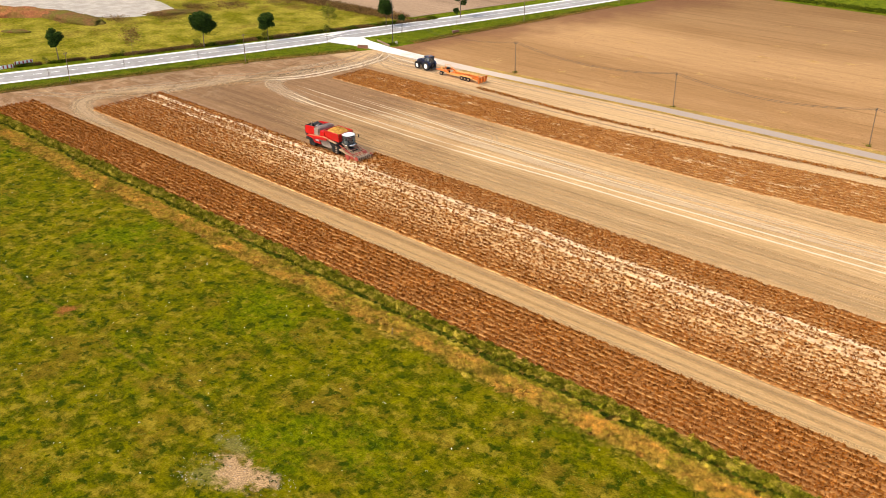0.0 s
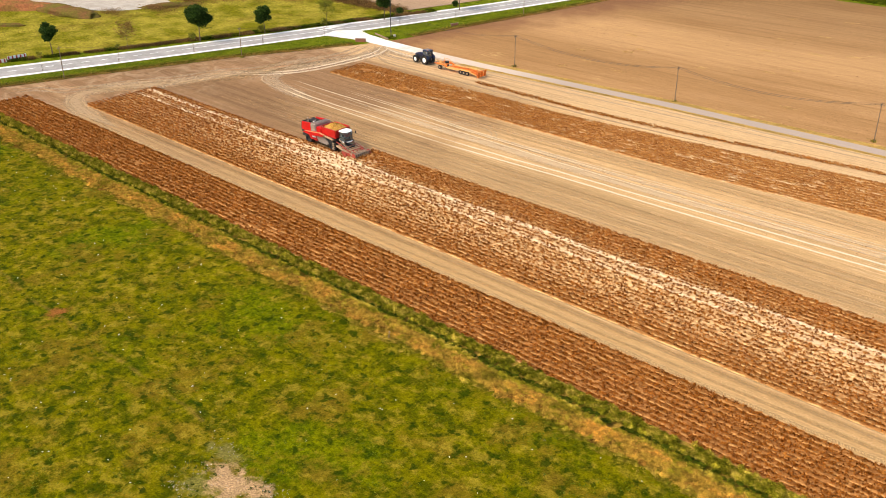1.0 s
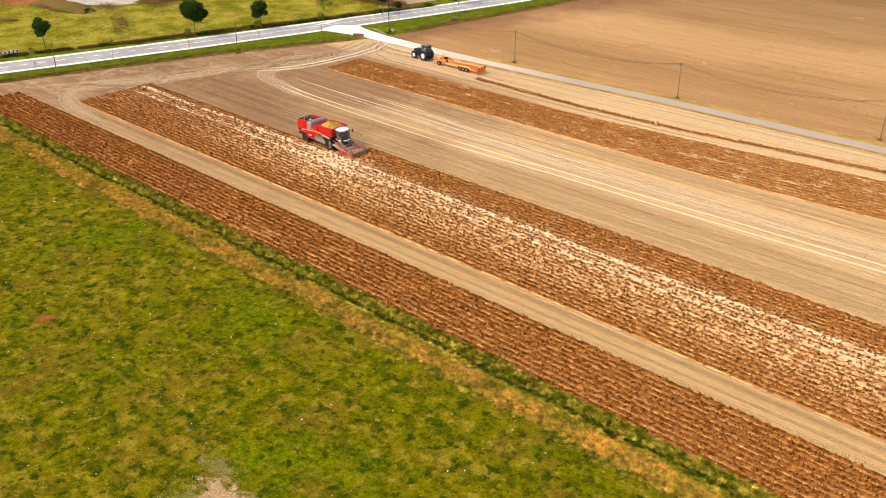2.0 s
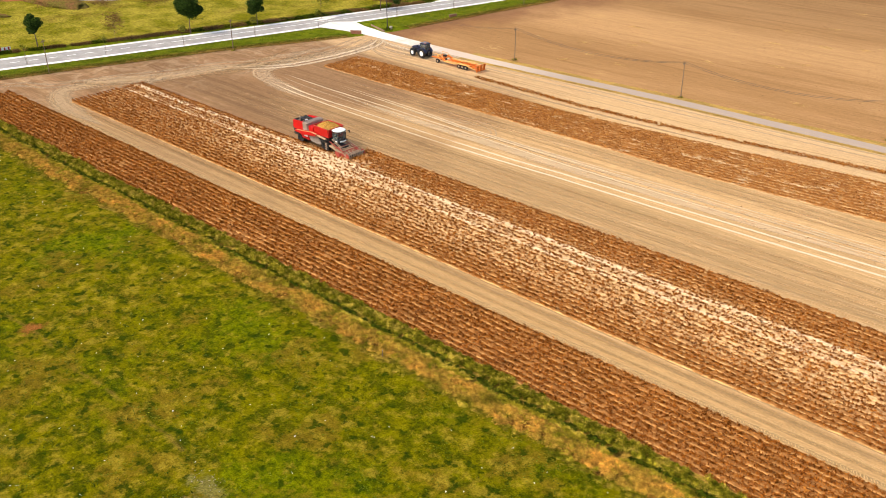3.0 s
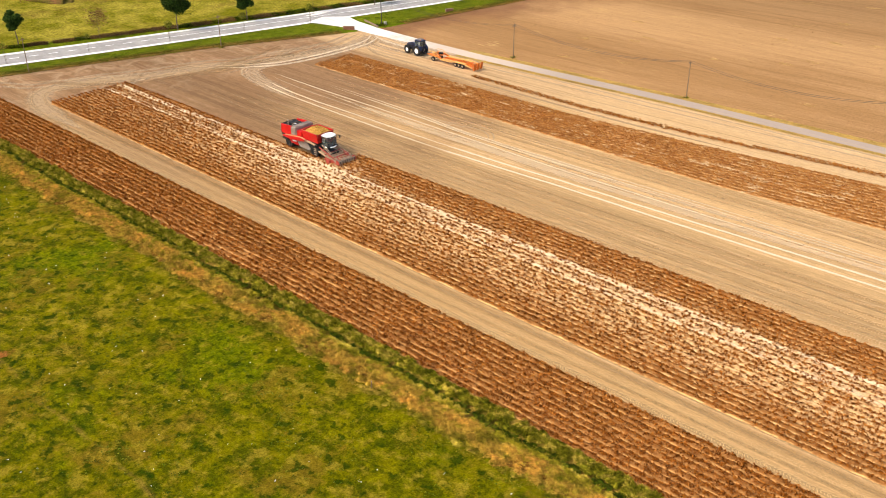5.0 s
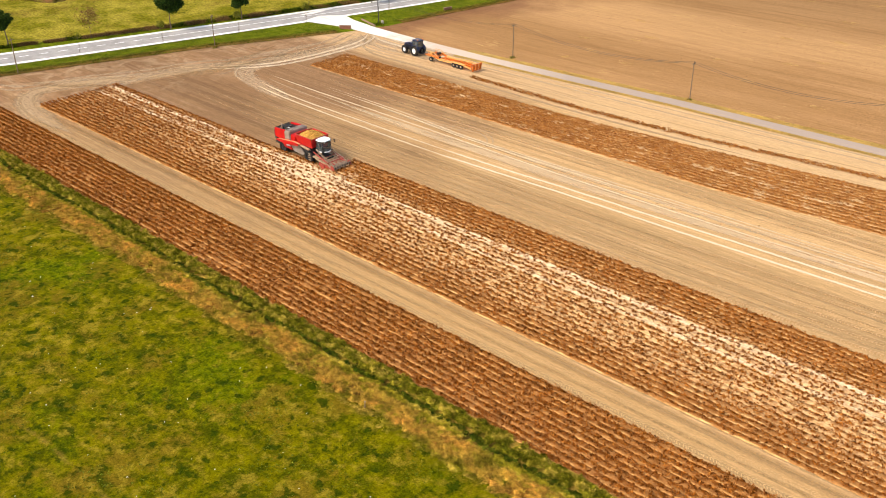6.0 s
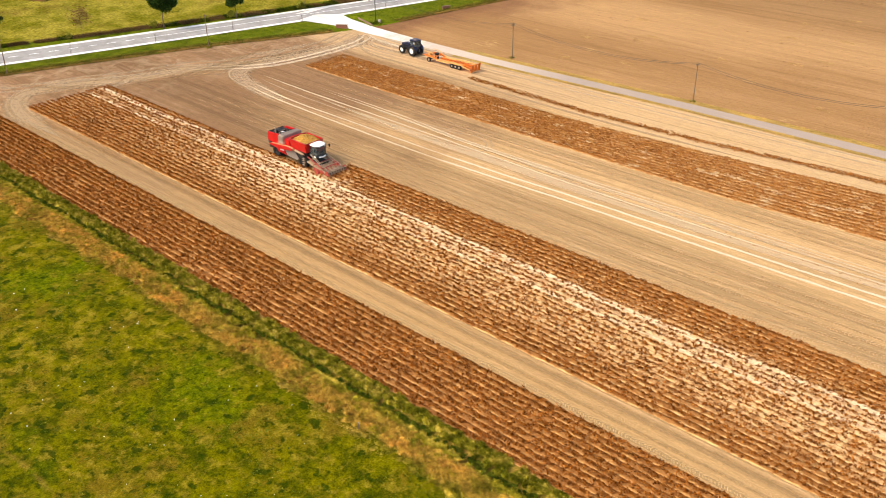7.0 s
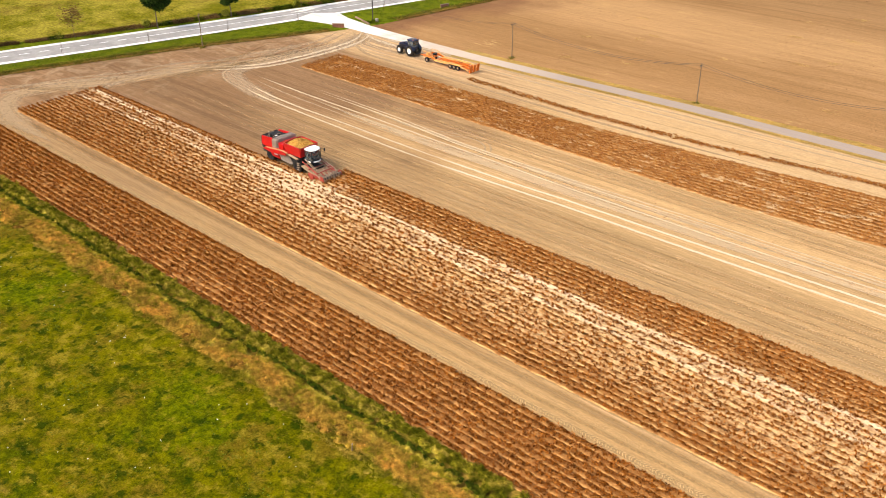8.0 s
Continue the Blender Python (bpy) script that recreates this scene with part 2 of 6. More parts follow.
def mat_farfield(dark_edge=True):
    k = Mat("harrowed_soil", 0.97, 0, 0.02)
    wide = k.noise(0.035, 6, 0.6, stretch=(0.25, 1, 1), turn=-8)
    streak = k.noise(0.5, 6, 0.7, stretch=(0.03, 1.0, 1), turn=-8)
    rows = k.noise(2.2, 4, 0.65, stretch=(0.04, 1.0, 1), shift=(1, 5, 0), turn=-4)
    c = k.mix(k.step(wide, 0.35, 0.62), (0.355, 0.191, 0.077), (0.465, 0.261, 0.113))
    c = k.mix(k.step(streak, 0.46, 0.7, 0.0, 0.6), c, (0.270, 0.142, 0.055))
    across = k.math("ADD", k.axis(1), k.math("MULTIPLY", k.axis(0), -0.087))
    across = k.math("ADD", across, k.step(k.noise(0.03, 3), 0.2, 0.8, -5.0, 5.0))
    pale = k.math("MULTIPLY", k.step(across, 180.0, 191.0), k.step(across, 198.0, 214.0, 1.0, 0.0))
    c = k.mix(k.math("MULTIPLY", pale, 0.45), k.hsv(c, 0.9), (0.51, 0.300, 0.132))
    c = k.hsv(c, k.step(rows, 0.35, 0.65, 0.93, 1.07))
    litter = k.math("MULTIPLY", k.step(k.noise(0.16, 5, 0.6, stretch=(0.6, 1, 1), shift=(60, 3, 0)), 0.60, 0.70), k.step(k.noise(2.0, 6, 0.75, stretch=(0.5, 1, 1)), 0.48, 0.62, 0.0, 0.75))
    c = k.mix(litter, c, (0.60, 0.39, 0.15))
    c = k.hsv(c, k.step(across, 150, 172, 1.1, 1.0))
    c = k.hsv(c, k.step(across, 192, 238, 1.0, 0.72))
    # darker brown towards the verge
    edge = k.math("SUBTRACT", k.axis(0), k.math("MULTIPLY", k.axis(1), 0.26))
    if dark_edge:
        c = k.mix(k.step(k.math("ADD", edge, k.step(k.noise(0.12, 4), 0.2, 0.8, -5.0, 5.0)), -190, -172, 0.75, 0.0), c, (0.175, 0.078, 0.040))
    if not dark_edge:
        c = k.hsv(c, 0.82, 0.78)
    clod = k.noise(1.0, 6, 0.75)
    fine = k.noise(3.5, 6, 0.75)
    k.bump(fine, 0.6, 0.1)
    c = k.hsv(c, k.step(clod, 0.3, 0.7, 0.92, 1.08))
    return k.done(k.hsv(c, k.step(fine, 0.3, 0.7, 0.78, 1.22)))


def mat_farmeadow():
    k = Mat("rough_meadow", 0.95, 0, 0.02)
    c = k.mix(k.step(k.noise(0.14, 7, 0.65), 0.38, 0.62), (0.145, 0.132, 0.006), (0.30, 0.242, 0.030))
    c = k.mix(k.step(k.noise(0.07, 7, 0.65, shift=(50, 2, 0)), 0.52, 0.68, 0.0, 0.75), c, (0.15, 0.085, 0.018))
    c = k.mix(k.step(k.noise(0.4, 6, 0.7, shift=(20, 12, 0)), 0.6, 0.72, 0.0, 0.7), c, (0.05, 0.065, 0.004))
    fine = k.noise(2.2, 6, 0.75)
    k.bump(fine, 0.8, 0.2)
    return k.done(k.hsv(c, k.step(fine, 0.3, 0.7, 0.5, 1.45)))


def mat_verge():
    k = Mat("verge_grass", 0.95, 0, 0.02)
    c = k.mix(k.step(k.noise(0.5, 6, 0.65), 0.35, 0.62), (0.065, 0.095, 0.003), (0.150, 0.172, 0.008))
    fine = k.noise(4.0, 6, 0.75)
    k.bump(fine, 0.7, 0.1)
    return k.done(k.hsv(c, k.step(fine, 0.3, 0.7, 0.55, 1.4)))


def mat_bank(low=(0.19, 0.145, 0.018), high=(0.36, 0.225, 0.04), mid=(0.25, 0.175, 0.02)):
    k = Mat("grass_thatch", 0.97, 0, 0.02)
    a = k.noise(0.35, 6, 0.65, stretch=(0.6, 1.2, 1))
    c = k.mix(k.step(a, 0.42, 0.58), low, high)
    c = k.mix(k.step(k.noise(0.8, 6, 0.7, shift=(8, 8, 0)), 0.5, 0.66, 0.0, 0.7), c, mid)
    fine = k.noise(5.0, 6, 0.75)
    k.bump(fine, 0.8, 0.12)
    return k.done(k.hsv(c, k.step(fine, 0.3, 0.7, 0.6, 1.35)))


def mat_asphalt(name, col, pale, mark=0.85):
    k = Mat(name, 0.9, 0, 0.25)
    wide = k.noise(0.3, 6, 0.65)
    c = k.mix(k.step(wide, 0.35, 0.7), col, pale)
    fine = k.noise(14.0, 4, 0.7)
    k.bump(fine, 0.2, 0.01)
    return k.done(k.hsv(c, k.step(fine, 0.25, 0.75, mark, 1.12)))


def mat_track():
    """Concrete by the road, which gives way to grey paving farther on."""
    k = Mat("track_paving", 0.9, 0, 0.25)
    n = k.noise(0.35, 6, 0.7)
    f = k.step(k.math("ADD", k.axis(0), k.step(n, 0.2, 0.8, -8.0, 8.0)), -150, -128)
    c = k.mix(f, (0.80, 0.74, 0.66), (0.58, 0.46, 0.36))
    c = k.mix(k.step(k.axis(0), -125, -95), c, (0.375, 0.29, 0.235))
    c = k.mix(k.step(k.noise(1.2, 5, 0.7, stretch=(0.06, 1, 1)), 0.52, 0.7, 0.0, 0.5), c, (0.52, 0.37, 0.23))
    fine = k.noise(10.0, 4, 0.7)
    k.bump(fine, 0.2, 0.01)
    return k.done(k.hsv(c, k.step(fine, 0.25, 0.75, 0.88, 1.12)))


M_PASTURE, M_FIELD, M_FAR, M_ROUGH, M_VERGE = mat_pasture(), mat_field(), mat_farfield(), mat_farmeadow(), mat_verge()
M_THATCH = mat_bank((0.36, 0.235, 0.07), (0.50, 0.32, 0.09), (0.42, 0.26, 0.10))
M_BANK, M_BACK = mat_bank(), mat_farfield(False)
M_RIDGE, M_RIDGE_DUSTY, M_RIDGE_FAR = mat_ridge(furrow=(0.63, 0.335, 0.114)), mat_ridge(0.95, furrow=(0.69, 0.42, 0.170)), mat_ridge(0.0, 0.8, (0.52, 0.32, 0.14))
M_ASPHALT = mat_asphalt("worn_asphalt", (0.30, 0.28, 0.26), (0.40, 0.375, 0.35))
M_LANE = mat_track()
M_CONCRETE = mat_asphalt("pale_concrete", (0.74, 0.70, 0.64), (0.85, 0.82, 0.77))
M_PAINT = mat_asphalt("road_paint", (0.78, 0.78, 0.76), (0.85, 0.85, 0.83))
M_SAND = mat_asphalt("pale_sand", (0.36, 0.31, 0.25), (0.50, 0.44, 0.36))


def mat_haulm(name, dark, mid, pale):
    k = Mat(name, 0.85, 0.0, 0.04)
    r = k.math("ADD", k.math("MULTIPLY", k.island(), 0.5), k.step(k.noise(2.6, 3, 0.5), 0.32, 0.68, 0.0, 0.5))
    c = k.mix(k.step(r, 0.15, 0.5), dark, mid)
    c = k.mix(k.step(r, 0.5, 0.95), c, pale)
    return k.done(k.hsv(c, k.step(k.noise(0.35, 4), 0.3, 0.7, 0.85, 1.15)))


M_HAULM = mat_haulm("withered_haulm", (0.100, 0.027, 0.003), (0.272, 0.080, 0.010), (0.50, 0.190, 0.033))
M_HAULM_RED = mat_haulm("russet_haulm", (0.094, 0.026, 0.003), (0.272, 0.080, 0.010), (0.50, 0.195, 0.035))
M_HAULM_FAR = mat_haulm("rusty_haulm", (0.160, 0.050, 0.007), (0.320, 0.115, 0.020), (0.50, 0.230, 0.052))
M_TUFT = leafy("grass_tuft", (0.045, 0.080, 0.003), (0.10, 0.125, 0.006), (0.19, 0.18, 0.015), patch=0.3)
M_VERGE_TUFT = leafy("verge_tuft", (0.070, 0.100, 0.004), (0.140, 0.160, 0.008), (0.25, 0.225, 0.022), patch=0.3)
M_DRY = leafy("dry_grass", (0.38, 0.215, 0.045), (0.52, 0.315, 0.075), (0.64, 0.42, 0.12), patch=0.25)
M_WEED = leafy("ditch_weed", (0.070, 0.070, 0.006), (0.175, 0.155, 0.015), (0.36, 0.28, 0.045), patch=0.4)
M_TREE = leafy("tree_leaf", (0.014, 0.032, 0.006), (0.034, 0.068, 0.010), (0.075, 0.12, 0.018), patch=0.5)
M_BROWNBUSH = leafy("russet_bush", (0.09, 0.045, 0.016), (0.18, 0.095, 0.030), (0.27, 0.18, 0.05), patch=0.3)
M_YOUNG = leafy("young_leaf", (0.10, 0.115, 0.010), (0.20, 0.20, 0.020), (0.33, 0.29, 0.04))
M_BARK = plain("bark", (0.12, 0.085, 0.06), 0.95)
M_WOOD = plain("weathered_pole_wood", (0.20, 0.135, 0.085), 0.9)
M_WIRE = plain("wire", (0.06, 0.05, 0.045), 0.6, 0.3)


# ---- mesh helpers ----
def part(name, bm, mat, parent=None, label="", smooth=False):
    me = bpy.data.meshes.new(name)
    bm.to_mesh(me)
    bm.free()
    for p in me.polygons if smooth else ():
        p.use_smooth = True
    me.materials.append(mat)
    ob = new(name, me)
    if parent:
        ob.parent = parent
    return tagged(ob, label)


def arrays(name, verts, faces, mat, parent=None):
    """A mesh from numpy arrays of vertices and of faces with equal corner counts."""
    me = bpy.data.meshes.new(name)
    v, f = np.asarray(verts, np.float32), np.asarray(faces, np.int32)
    me.vertices.add(len(v))
    me.vertices.foreach_set("co", v.ravel())
    me.loops.add(f.size)
    me.loops.foreach_set("vertex_index", f.ravel())
    me.polygons.add(len(f))
    me.polygons.foreach_set("loop_start", np.arange(0, f.size, f.shape[1], dtype=np.int32))
    me.update(calc_edges=True)
    me.materials.append(mat)
    ob = new(name, me)
    if parent:
        ob.parent = parent
    return ob


def wave(x, y, seed=0):
    """A cheap smooth unevenness between -1 and 1, for arrays."""
    r = np.random.RandomState(seed)
    s = 0
    for k in range(7):
        a, b, c = r.uniform(-1, 1), r.uniform(-1, 1), r.uniform(0, 6.3)
        s = s + np.sin((a * x + b * y) * 1.25 ** k + c)
    return s / 4.0


def sheet(name, left, right, y0, y1, nx, ny, height, mat):
    """Ground between the lines x = left(y) and x = right(y); height(x, y) gives z."""
    y = np.linspace(y0, y1, ny + 1)[:, None] + np.zeros((1, nx + 1))
    f = np.linspace(0, 1, nx + 1)[None, :]
    x = left(y) * (1 - f) + right(y) * f
    v = np.stack([x, y, height(x, y)], -1).reshape(-1, 3)
    i = (np.arange(ny)[:, None] * (nx + 1) + np.arange(nx)[None, :]).ravel()
    ob = arrays(name, v, np.stack([i, i + 1, i + nx + 2, i + nx + 1], 1), mat)
    ob.data.polygons.foreach_set("use_smooth", np.ones(len(ob.data.polygons), bool))
    return ob


def ribbon(name, line, w, z, mat, parent=None, crown=0.0):
    """A strip of width w along a line of (x, y) points."""
    p = np.array(line, float)
    d = np.gradient(p, axis=0)
    d /= np.linalg.norm(d, axis=1)[:, None]
    n = np.stack([-d[:, 1], d[:, 0]], 1)
    w = np.asarray(w, float).reshape(-1, 1)
    rows = [np.c_[p + n * w * k, np.full(len(p), z + crown * (1 - abs(2 * k)))] for k in (-0.5, 0.0, 0.5)]
    v = np.stack(rows, 1).reshape(-1, 3)
    i = np.arange(len(p) - 1) * 3
    f = np.concatenate([np.stack([i, i + 3, i + 4, i + 1], 1), np.stack([i + 1, i + 4, i + 5, i + 2], 1)])
    ob = arrays(name, v, f[:, ::-1], mat, parent)
    core = ob.data.attributes.new("core", "FLOAT", "POINT")
    core.data.foreach_set("value", np.tile([0.0, 1.0, 0.0], len(p)).astype(np.float32))
    return ob


def scatter(pts, tris, rng, size, up=(1.0, 1.0), width=(0.18, 0.4), z=0.0):
    """Copies of small random leaf fans at points: tris leaves each, as (verts, faces)."""
    n = len(pts)
    s = rng.uniform(size[0], size[1], (n, 1))
    h = s * rng.uniform(up[0], up[1], (n, 1))
    ang = rng.uniform(0, 2 * np.pi, (n, tris))
    lean = rng.uniform(0.25, 1.0, (n, tris))
    wid = rng.uniform(width[0], width[1], (n, tris)) * s
    base = np.stack([np.cos(ang), np.sin(ang)], -1)
    side = np.stack([-np.sin(ang), np.cos(ang)], -1)
    zz = (pts[:, 2] if pts.shape[1] > 2 else np.zeros(n)) + z
    root = pts[:, None, :2] + base * (0.15 * s * rng.uniform(0, 1, (n, tris)))[..., None]
    mid = pts[:, None, :2] + base * (0.6 * s * lean)[..., None]
    tip = pts[:, None, :2] + base * (s * lean)[..., None]
    hm = h * rng.uniform(0.5, 1.0, (n, tris))
    ht = h * rng.uniform(0.2, 1.0, (n, tris)) * (1.25 - 0.6 * lean)
    v0 = np.concatenate([root, (zz[:, None] + 0 * hm)[..., None]], -1)
    v1 = np.concatenate([mid + side * wid[..., None], (zz[:, None] + hm * 0.8)[..., None]], -1)
    v2 = np.concatenate([tip, (zz[:, None] + ht)[..., None]], -1)
    v3 = np.concatenate([mid - side * wid[..., None], (zz[:, None] + hm)[..., None]], -1)
    v = np.stack([v0, v1, v2, v3], 2).reshape(-1, 3)
    f = np.arange(len(v)).reshape(-1, 4)
    return v, f


def box(bm, lo, hi, bevel=0.0):
    r = bmesh.ops.create_cube(bm, size=1.0)["verts"]
    for v in r:
        v.co = Vector([lo[k] + (v.co[k] + 0.5) * (hi[k] - lo[k]) for k in range(3)])
    if bevel:
        bmesh.ops.bevel(bm, geom=list({e for v in r for e in v.link_edges}), offset=bevel, segments=2, affect="EDGES", profile=0.6)
    return r


def rod(bm, a, b, r0, r1=None, sides=8):
    """A round bar from a to b."""
    a, b = Vector(a), Vector(b)
    r = bmesh.ops.create_cone(bm, cap_ends=True, segments=sides, radius1=r0, radius2=r0 if r1 is None else r1, depth=(b - a).length)["verts"]
    m = Matrix.Translation((a + b) / 2) @ (b - a).to_track_quat("Z", "Y").to_matrix().to_4x4()
    bmesh.ops.transform(bm, matrix=m, verts=r)
    return r


def made(fn, *args, **kw):
    bm = bmesh.new()
    fn(bm, *args, **kw)
    return bm


def structure(ob, label, category):
    return tagged(ob, label, category, kind="structure")


def empty(name, m, label, category, group=""):
    ob = new(name)
    ob.matrix_world = m
    return tagged(ob, label, category, group)


# ---- the plan ----
def road_x(y):
    return -171.77 + 0.3005 * (y - 120) - 0.00042 * (y - 120) ** 2


def field_edge(y):
    """The line where the verge meets the potato field."""
    return road_x(y) + np.interp(y, [40, 90, 112, 136, 146, 162, 187, 209, 260], [10.9, 10.6, 11.4, 15.2, 15.8, 14.0, 12.0, 9.8, 9.5])


def const(c):
    return lambda y: c + 0 * y


def road_line(off, y0, y1, step=3.0):
    y = np.arange(y0, y1 + step, step)
    slope = 0.3005 - 0.00084 * (y - 120)
    n = 1 / np.sqrt(1 + slope ** 2)
    return np.stack([road_x(y) + off * n, y - off * n * slope], 1)


rng = np.random.RandomState(4)
DITCH = 60.6


def dip(y):
    return -0.6 * np.exp(-((y - DITCH) / 0.7) ** 2)


def make_ground():
    xs = np.array([-3000, -1200, -500, -260, -150, 0, 150, 500, 1200, 3000.0])
    ys = np.array([-3000, -1200, -400, -100, 0, 55, 58.8, 59.7, 60.6, 61.5, 63, 100, 160, 260, 500, 1200, 3000.0])
    x, y = np.meshgrid(xs, ys)
    z = -0.12 + dip(y) * 1.1
    n = len(xs)
    i = (np.arange(len(ys) - 1)[:, None] * n + np.arange(n - 1)[None, :]).ravel()
    ob = arrays("ground", np.stack([x, y, z], -1).reshape(-1, 3), np.stack([i, i + 1, i + n + 1, i + n], 1), M_ROUGH)
    structure(ob, "flat rough meadow land reaching to the horizon", "ground")


make_ground()
structure(sheet("meadow", const(-170), const(160), -160, 57.6, 160, 110, lambda x, y: 0.02 + 0.05 * wave(x * 0.4, y * 0.4, 3), M_PASTURE),
          "mown green pasture with yellowed and bare patches", "meadow")
structure(sheet("ditch_bank", const(-172), const(160), 57.4, 62.7, 220, 26, lambda x, y: 0.06 + dip(y) + 0.08 * wave(x, y, 5), M_BANK),
          "overgrown ditch bank between pasture and field", "ditch")
structure(sheet("field", field_edge, const(170), 62.5, 143.5, 260, 140, lambda x, y: 0.0 * x, M_FIELD),
          "dry tan loam field with wheel marks along the rows", "field")
structure(sheet("far_field", field_edge, const(200), 143.5, 252.5, 80, 60, lambda x, y: 0.0 + 0.03 * wave(x * 0.3, y * 0.5, 9), M_FAR),
          "harrowed brown field with faint streaks", "field")
structure(sheet("road_verge", lambda y: road_x(y) + 3.0, lambda y: field_edge(y) + 0.5, 40, 260, 8, 120, lambda x, y: 0.05 + 0.06 * wave(x, y, 11), M_VERGE),
          "green grass verge beside the road", "verge")
structure(sheet("far_verge", lambda y: road_x(y) - 9.0, lambda y: road_x(y) - 3.0, 40, 300, 5, 120, lambda x, y: 0.04 + 0.05 * wave(x, y, 12), M_VERGE),
          "grass strip on the far side of the road", "verge")
road = structure(ribbon("road", road_line(0, 20, 420), 7.0, 0.10, M_ASPHALT, crown=0.05), "worn grey asphalt country road", "road")
for k, off in ((0, 3.75), (1, -3.75)):
    structure(ribbon("road_edge_strip", road_line(off, 20, 420), 1.2, 0.115, M_CONCRETE), "pale concrete edge strip of the road", "kerb")
for k in range(14):
    y = 62 + k * 3.3
    structure(ribbon("lane_mark", road_line(-0.1, y, y + 1.6, 0.8), 0.26, 0.166, M_PAINT), "white dashed centre line", "road marking")
structure(ribbon("lane_mark", road_line(-0.1, 108, 300, 3.0), 0.22, 0.166, M_PAINT), "white continuous centre line", "road marking")


# ---- farm track and driveway ----
def track_y(x):
    return np.interp(x, [-165, -145, -130, -120, -101, -79, -60, -30, 60], [141.7, 141.4, 141.5, 141.7, 142.8, 144.2, 144.7, 145.5, 147.5])


def track_w(x):
    return np.interp(x, [-168, -162, -156, -150, -135, -115, -100], [17.0, 9.0, 5.6, 4.2, 3.2, 2.7, 2.6])


tx = np.concatenate([np.arange(-168, -150, 1.0), np.arange(-150, 160, 3.0)])
me = bpy.data.meshes.new("farm_track")
tv, tf = [], []
for k, x in enumerate(tx):
    w, yc = float(track_w(x)) / 2, float(track_y(x))
    tv += [(x, yc - w, 0.10 if x < -150 else 0.06), (x, yc, 0.135 if x < -150 else 0.10), (x, yc + w, 0.10 if x < -150 else 0.06)]
    if k:
        tf += [(3 * k - 3, 3 * k, 3 * k + 1, 3 * k - 2), (3 * k - 2, 3 * k + 1, 3 * k + 2, 3 * k - 1)]
me.from_pydata(tv, [], tf)
me.materials.append(M_LANE)
structure(new("farm_track", me), "narrow paved farm track, pale concrete at the road", "track")

# ---- potato ridges ----
ROW = 0.75


def line_c(k):
    """Row k of 14 in the far strip, which widens towards the near end."""
    def y(x):
        lo = np.interp(x, [-139, -60, -35, 0, 60], [117.8, 117.8, 119.6, 122.0, 126.0])
        hi = np.interp(x, [-139, -115, -90, -68, -42, 0, 60], [126.8, 127.2, 127.4, 129.3, 132.3, 137.0, 141.0])
        return lo + (hi - lo) * (k + 0.5) / 14
    return y


def line_d(k):
    return lambda x: np.interp(x, [-113, -90, -72, -45, 0, 60], [132.0, 131.4, 132.4, 135.6, 140.0, 142.5]) + 0.55 * (k - 0.5)


ROWS_A = [const(62.75 + ROW * k) for k in range(11)]
ROWS_B = [const(75.35 + ROW * k) for k in range(25)]
ROWS_C = [line_c(k) for k in range(14)]


def ridges(name, rows, x0, x1, mat, label):
    """Corrugated ground: each row of plants stands on a ridge 0.2 m high."""
    bed = structure(new(name), label, "soil ridges")
    xs = np.concatenate([np.arange(x0, 4, 0.3), np.arange(4, x1, 2.0)])
    prof = [(-0.42, -0.035), (-0.22, 0.12), (0.0, 0.19), (0.22, 0.12), (0.42, -0.035)]
    for row in rows:
        rx = xs[int(rng.uniform(0, 5)):]
        cols = []
        for o, h in prof:
            if (row is rows[0] and o < -0.3) or (row is rows[-1] and o > 0.3):
                o, h = o * (0.75 + 0.3 * wave(rx * 1.7, 0 * rx, 23)), -0.09
            y = row(rx) + o
            z = 0.035 + h * (1 + 0.35 * wave(rx * 2.1, y * 3.0, 21)) + 0.035 * rng.uniform(-1, 1, len(rx))
            cols.append(np.stack([rx, y + 0.05 * wave(rx, y, 22), z], 1))
        v = np.stack(cols, 1)
        m, q = v.shape[:2]
        i = (np.arange(m - 1)[:, None] * q + np.arange(q - 1)[None, :]).ravel()
        arrays("ridge", v.reshape(-1, 3), np.stack([i, i + q, i + q + 1, i + 1], 1), mat, bed)
    return bed


ridges("ridge_bed", ROWS_A, -168, 120, M_RIDGE, "long soil ridges under withered potato haulm")
ridges("ridge_bed", ROWS_B[:19], -155, 120, M_RIDGE_DUSTY, "dusty soil ridges with withered potato haulm")
ridges("ridge_bed", ROWS_B[19:], -101, 120, M_RIDGE_DUSTY, "last soil ridges before the harvested ground")
ridges("ridge_bed", ROWS_C, -139, 120, M_RIDGE_FAR, "soil ridges of the far potato strip")


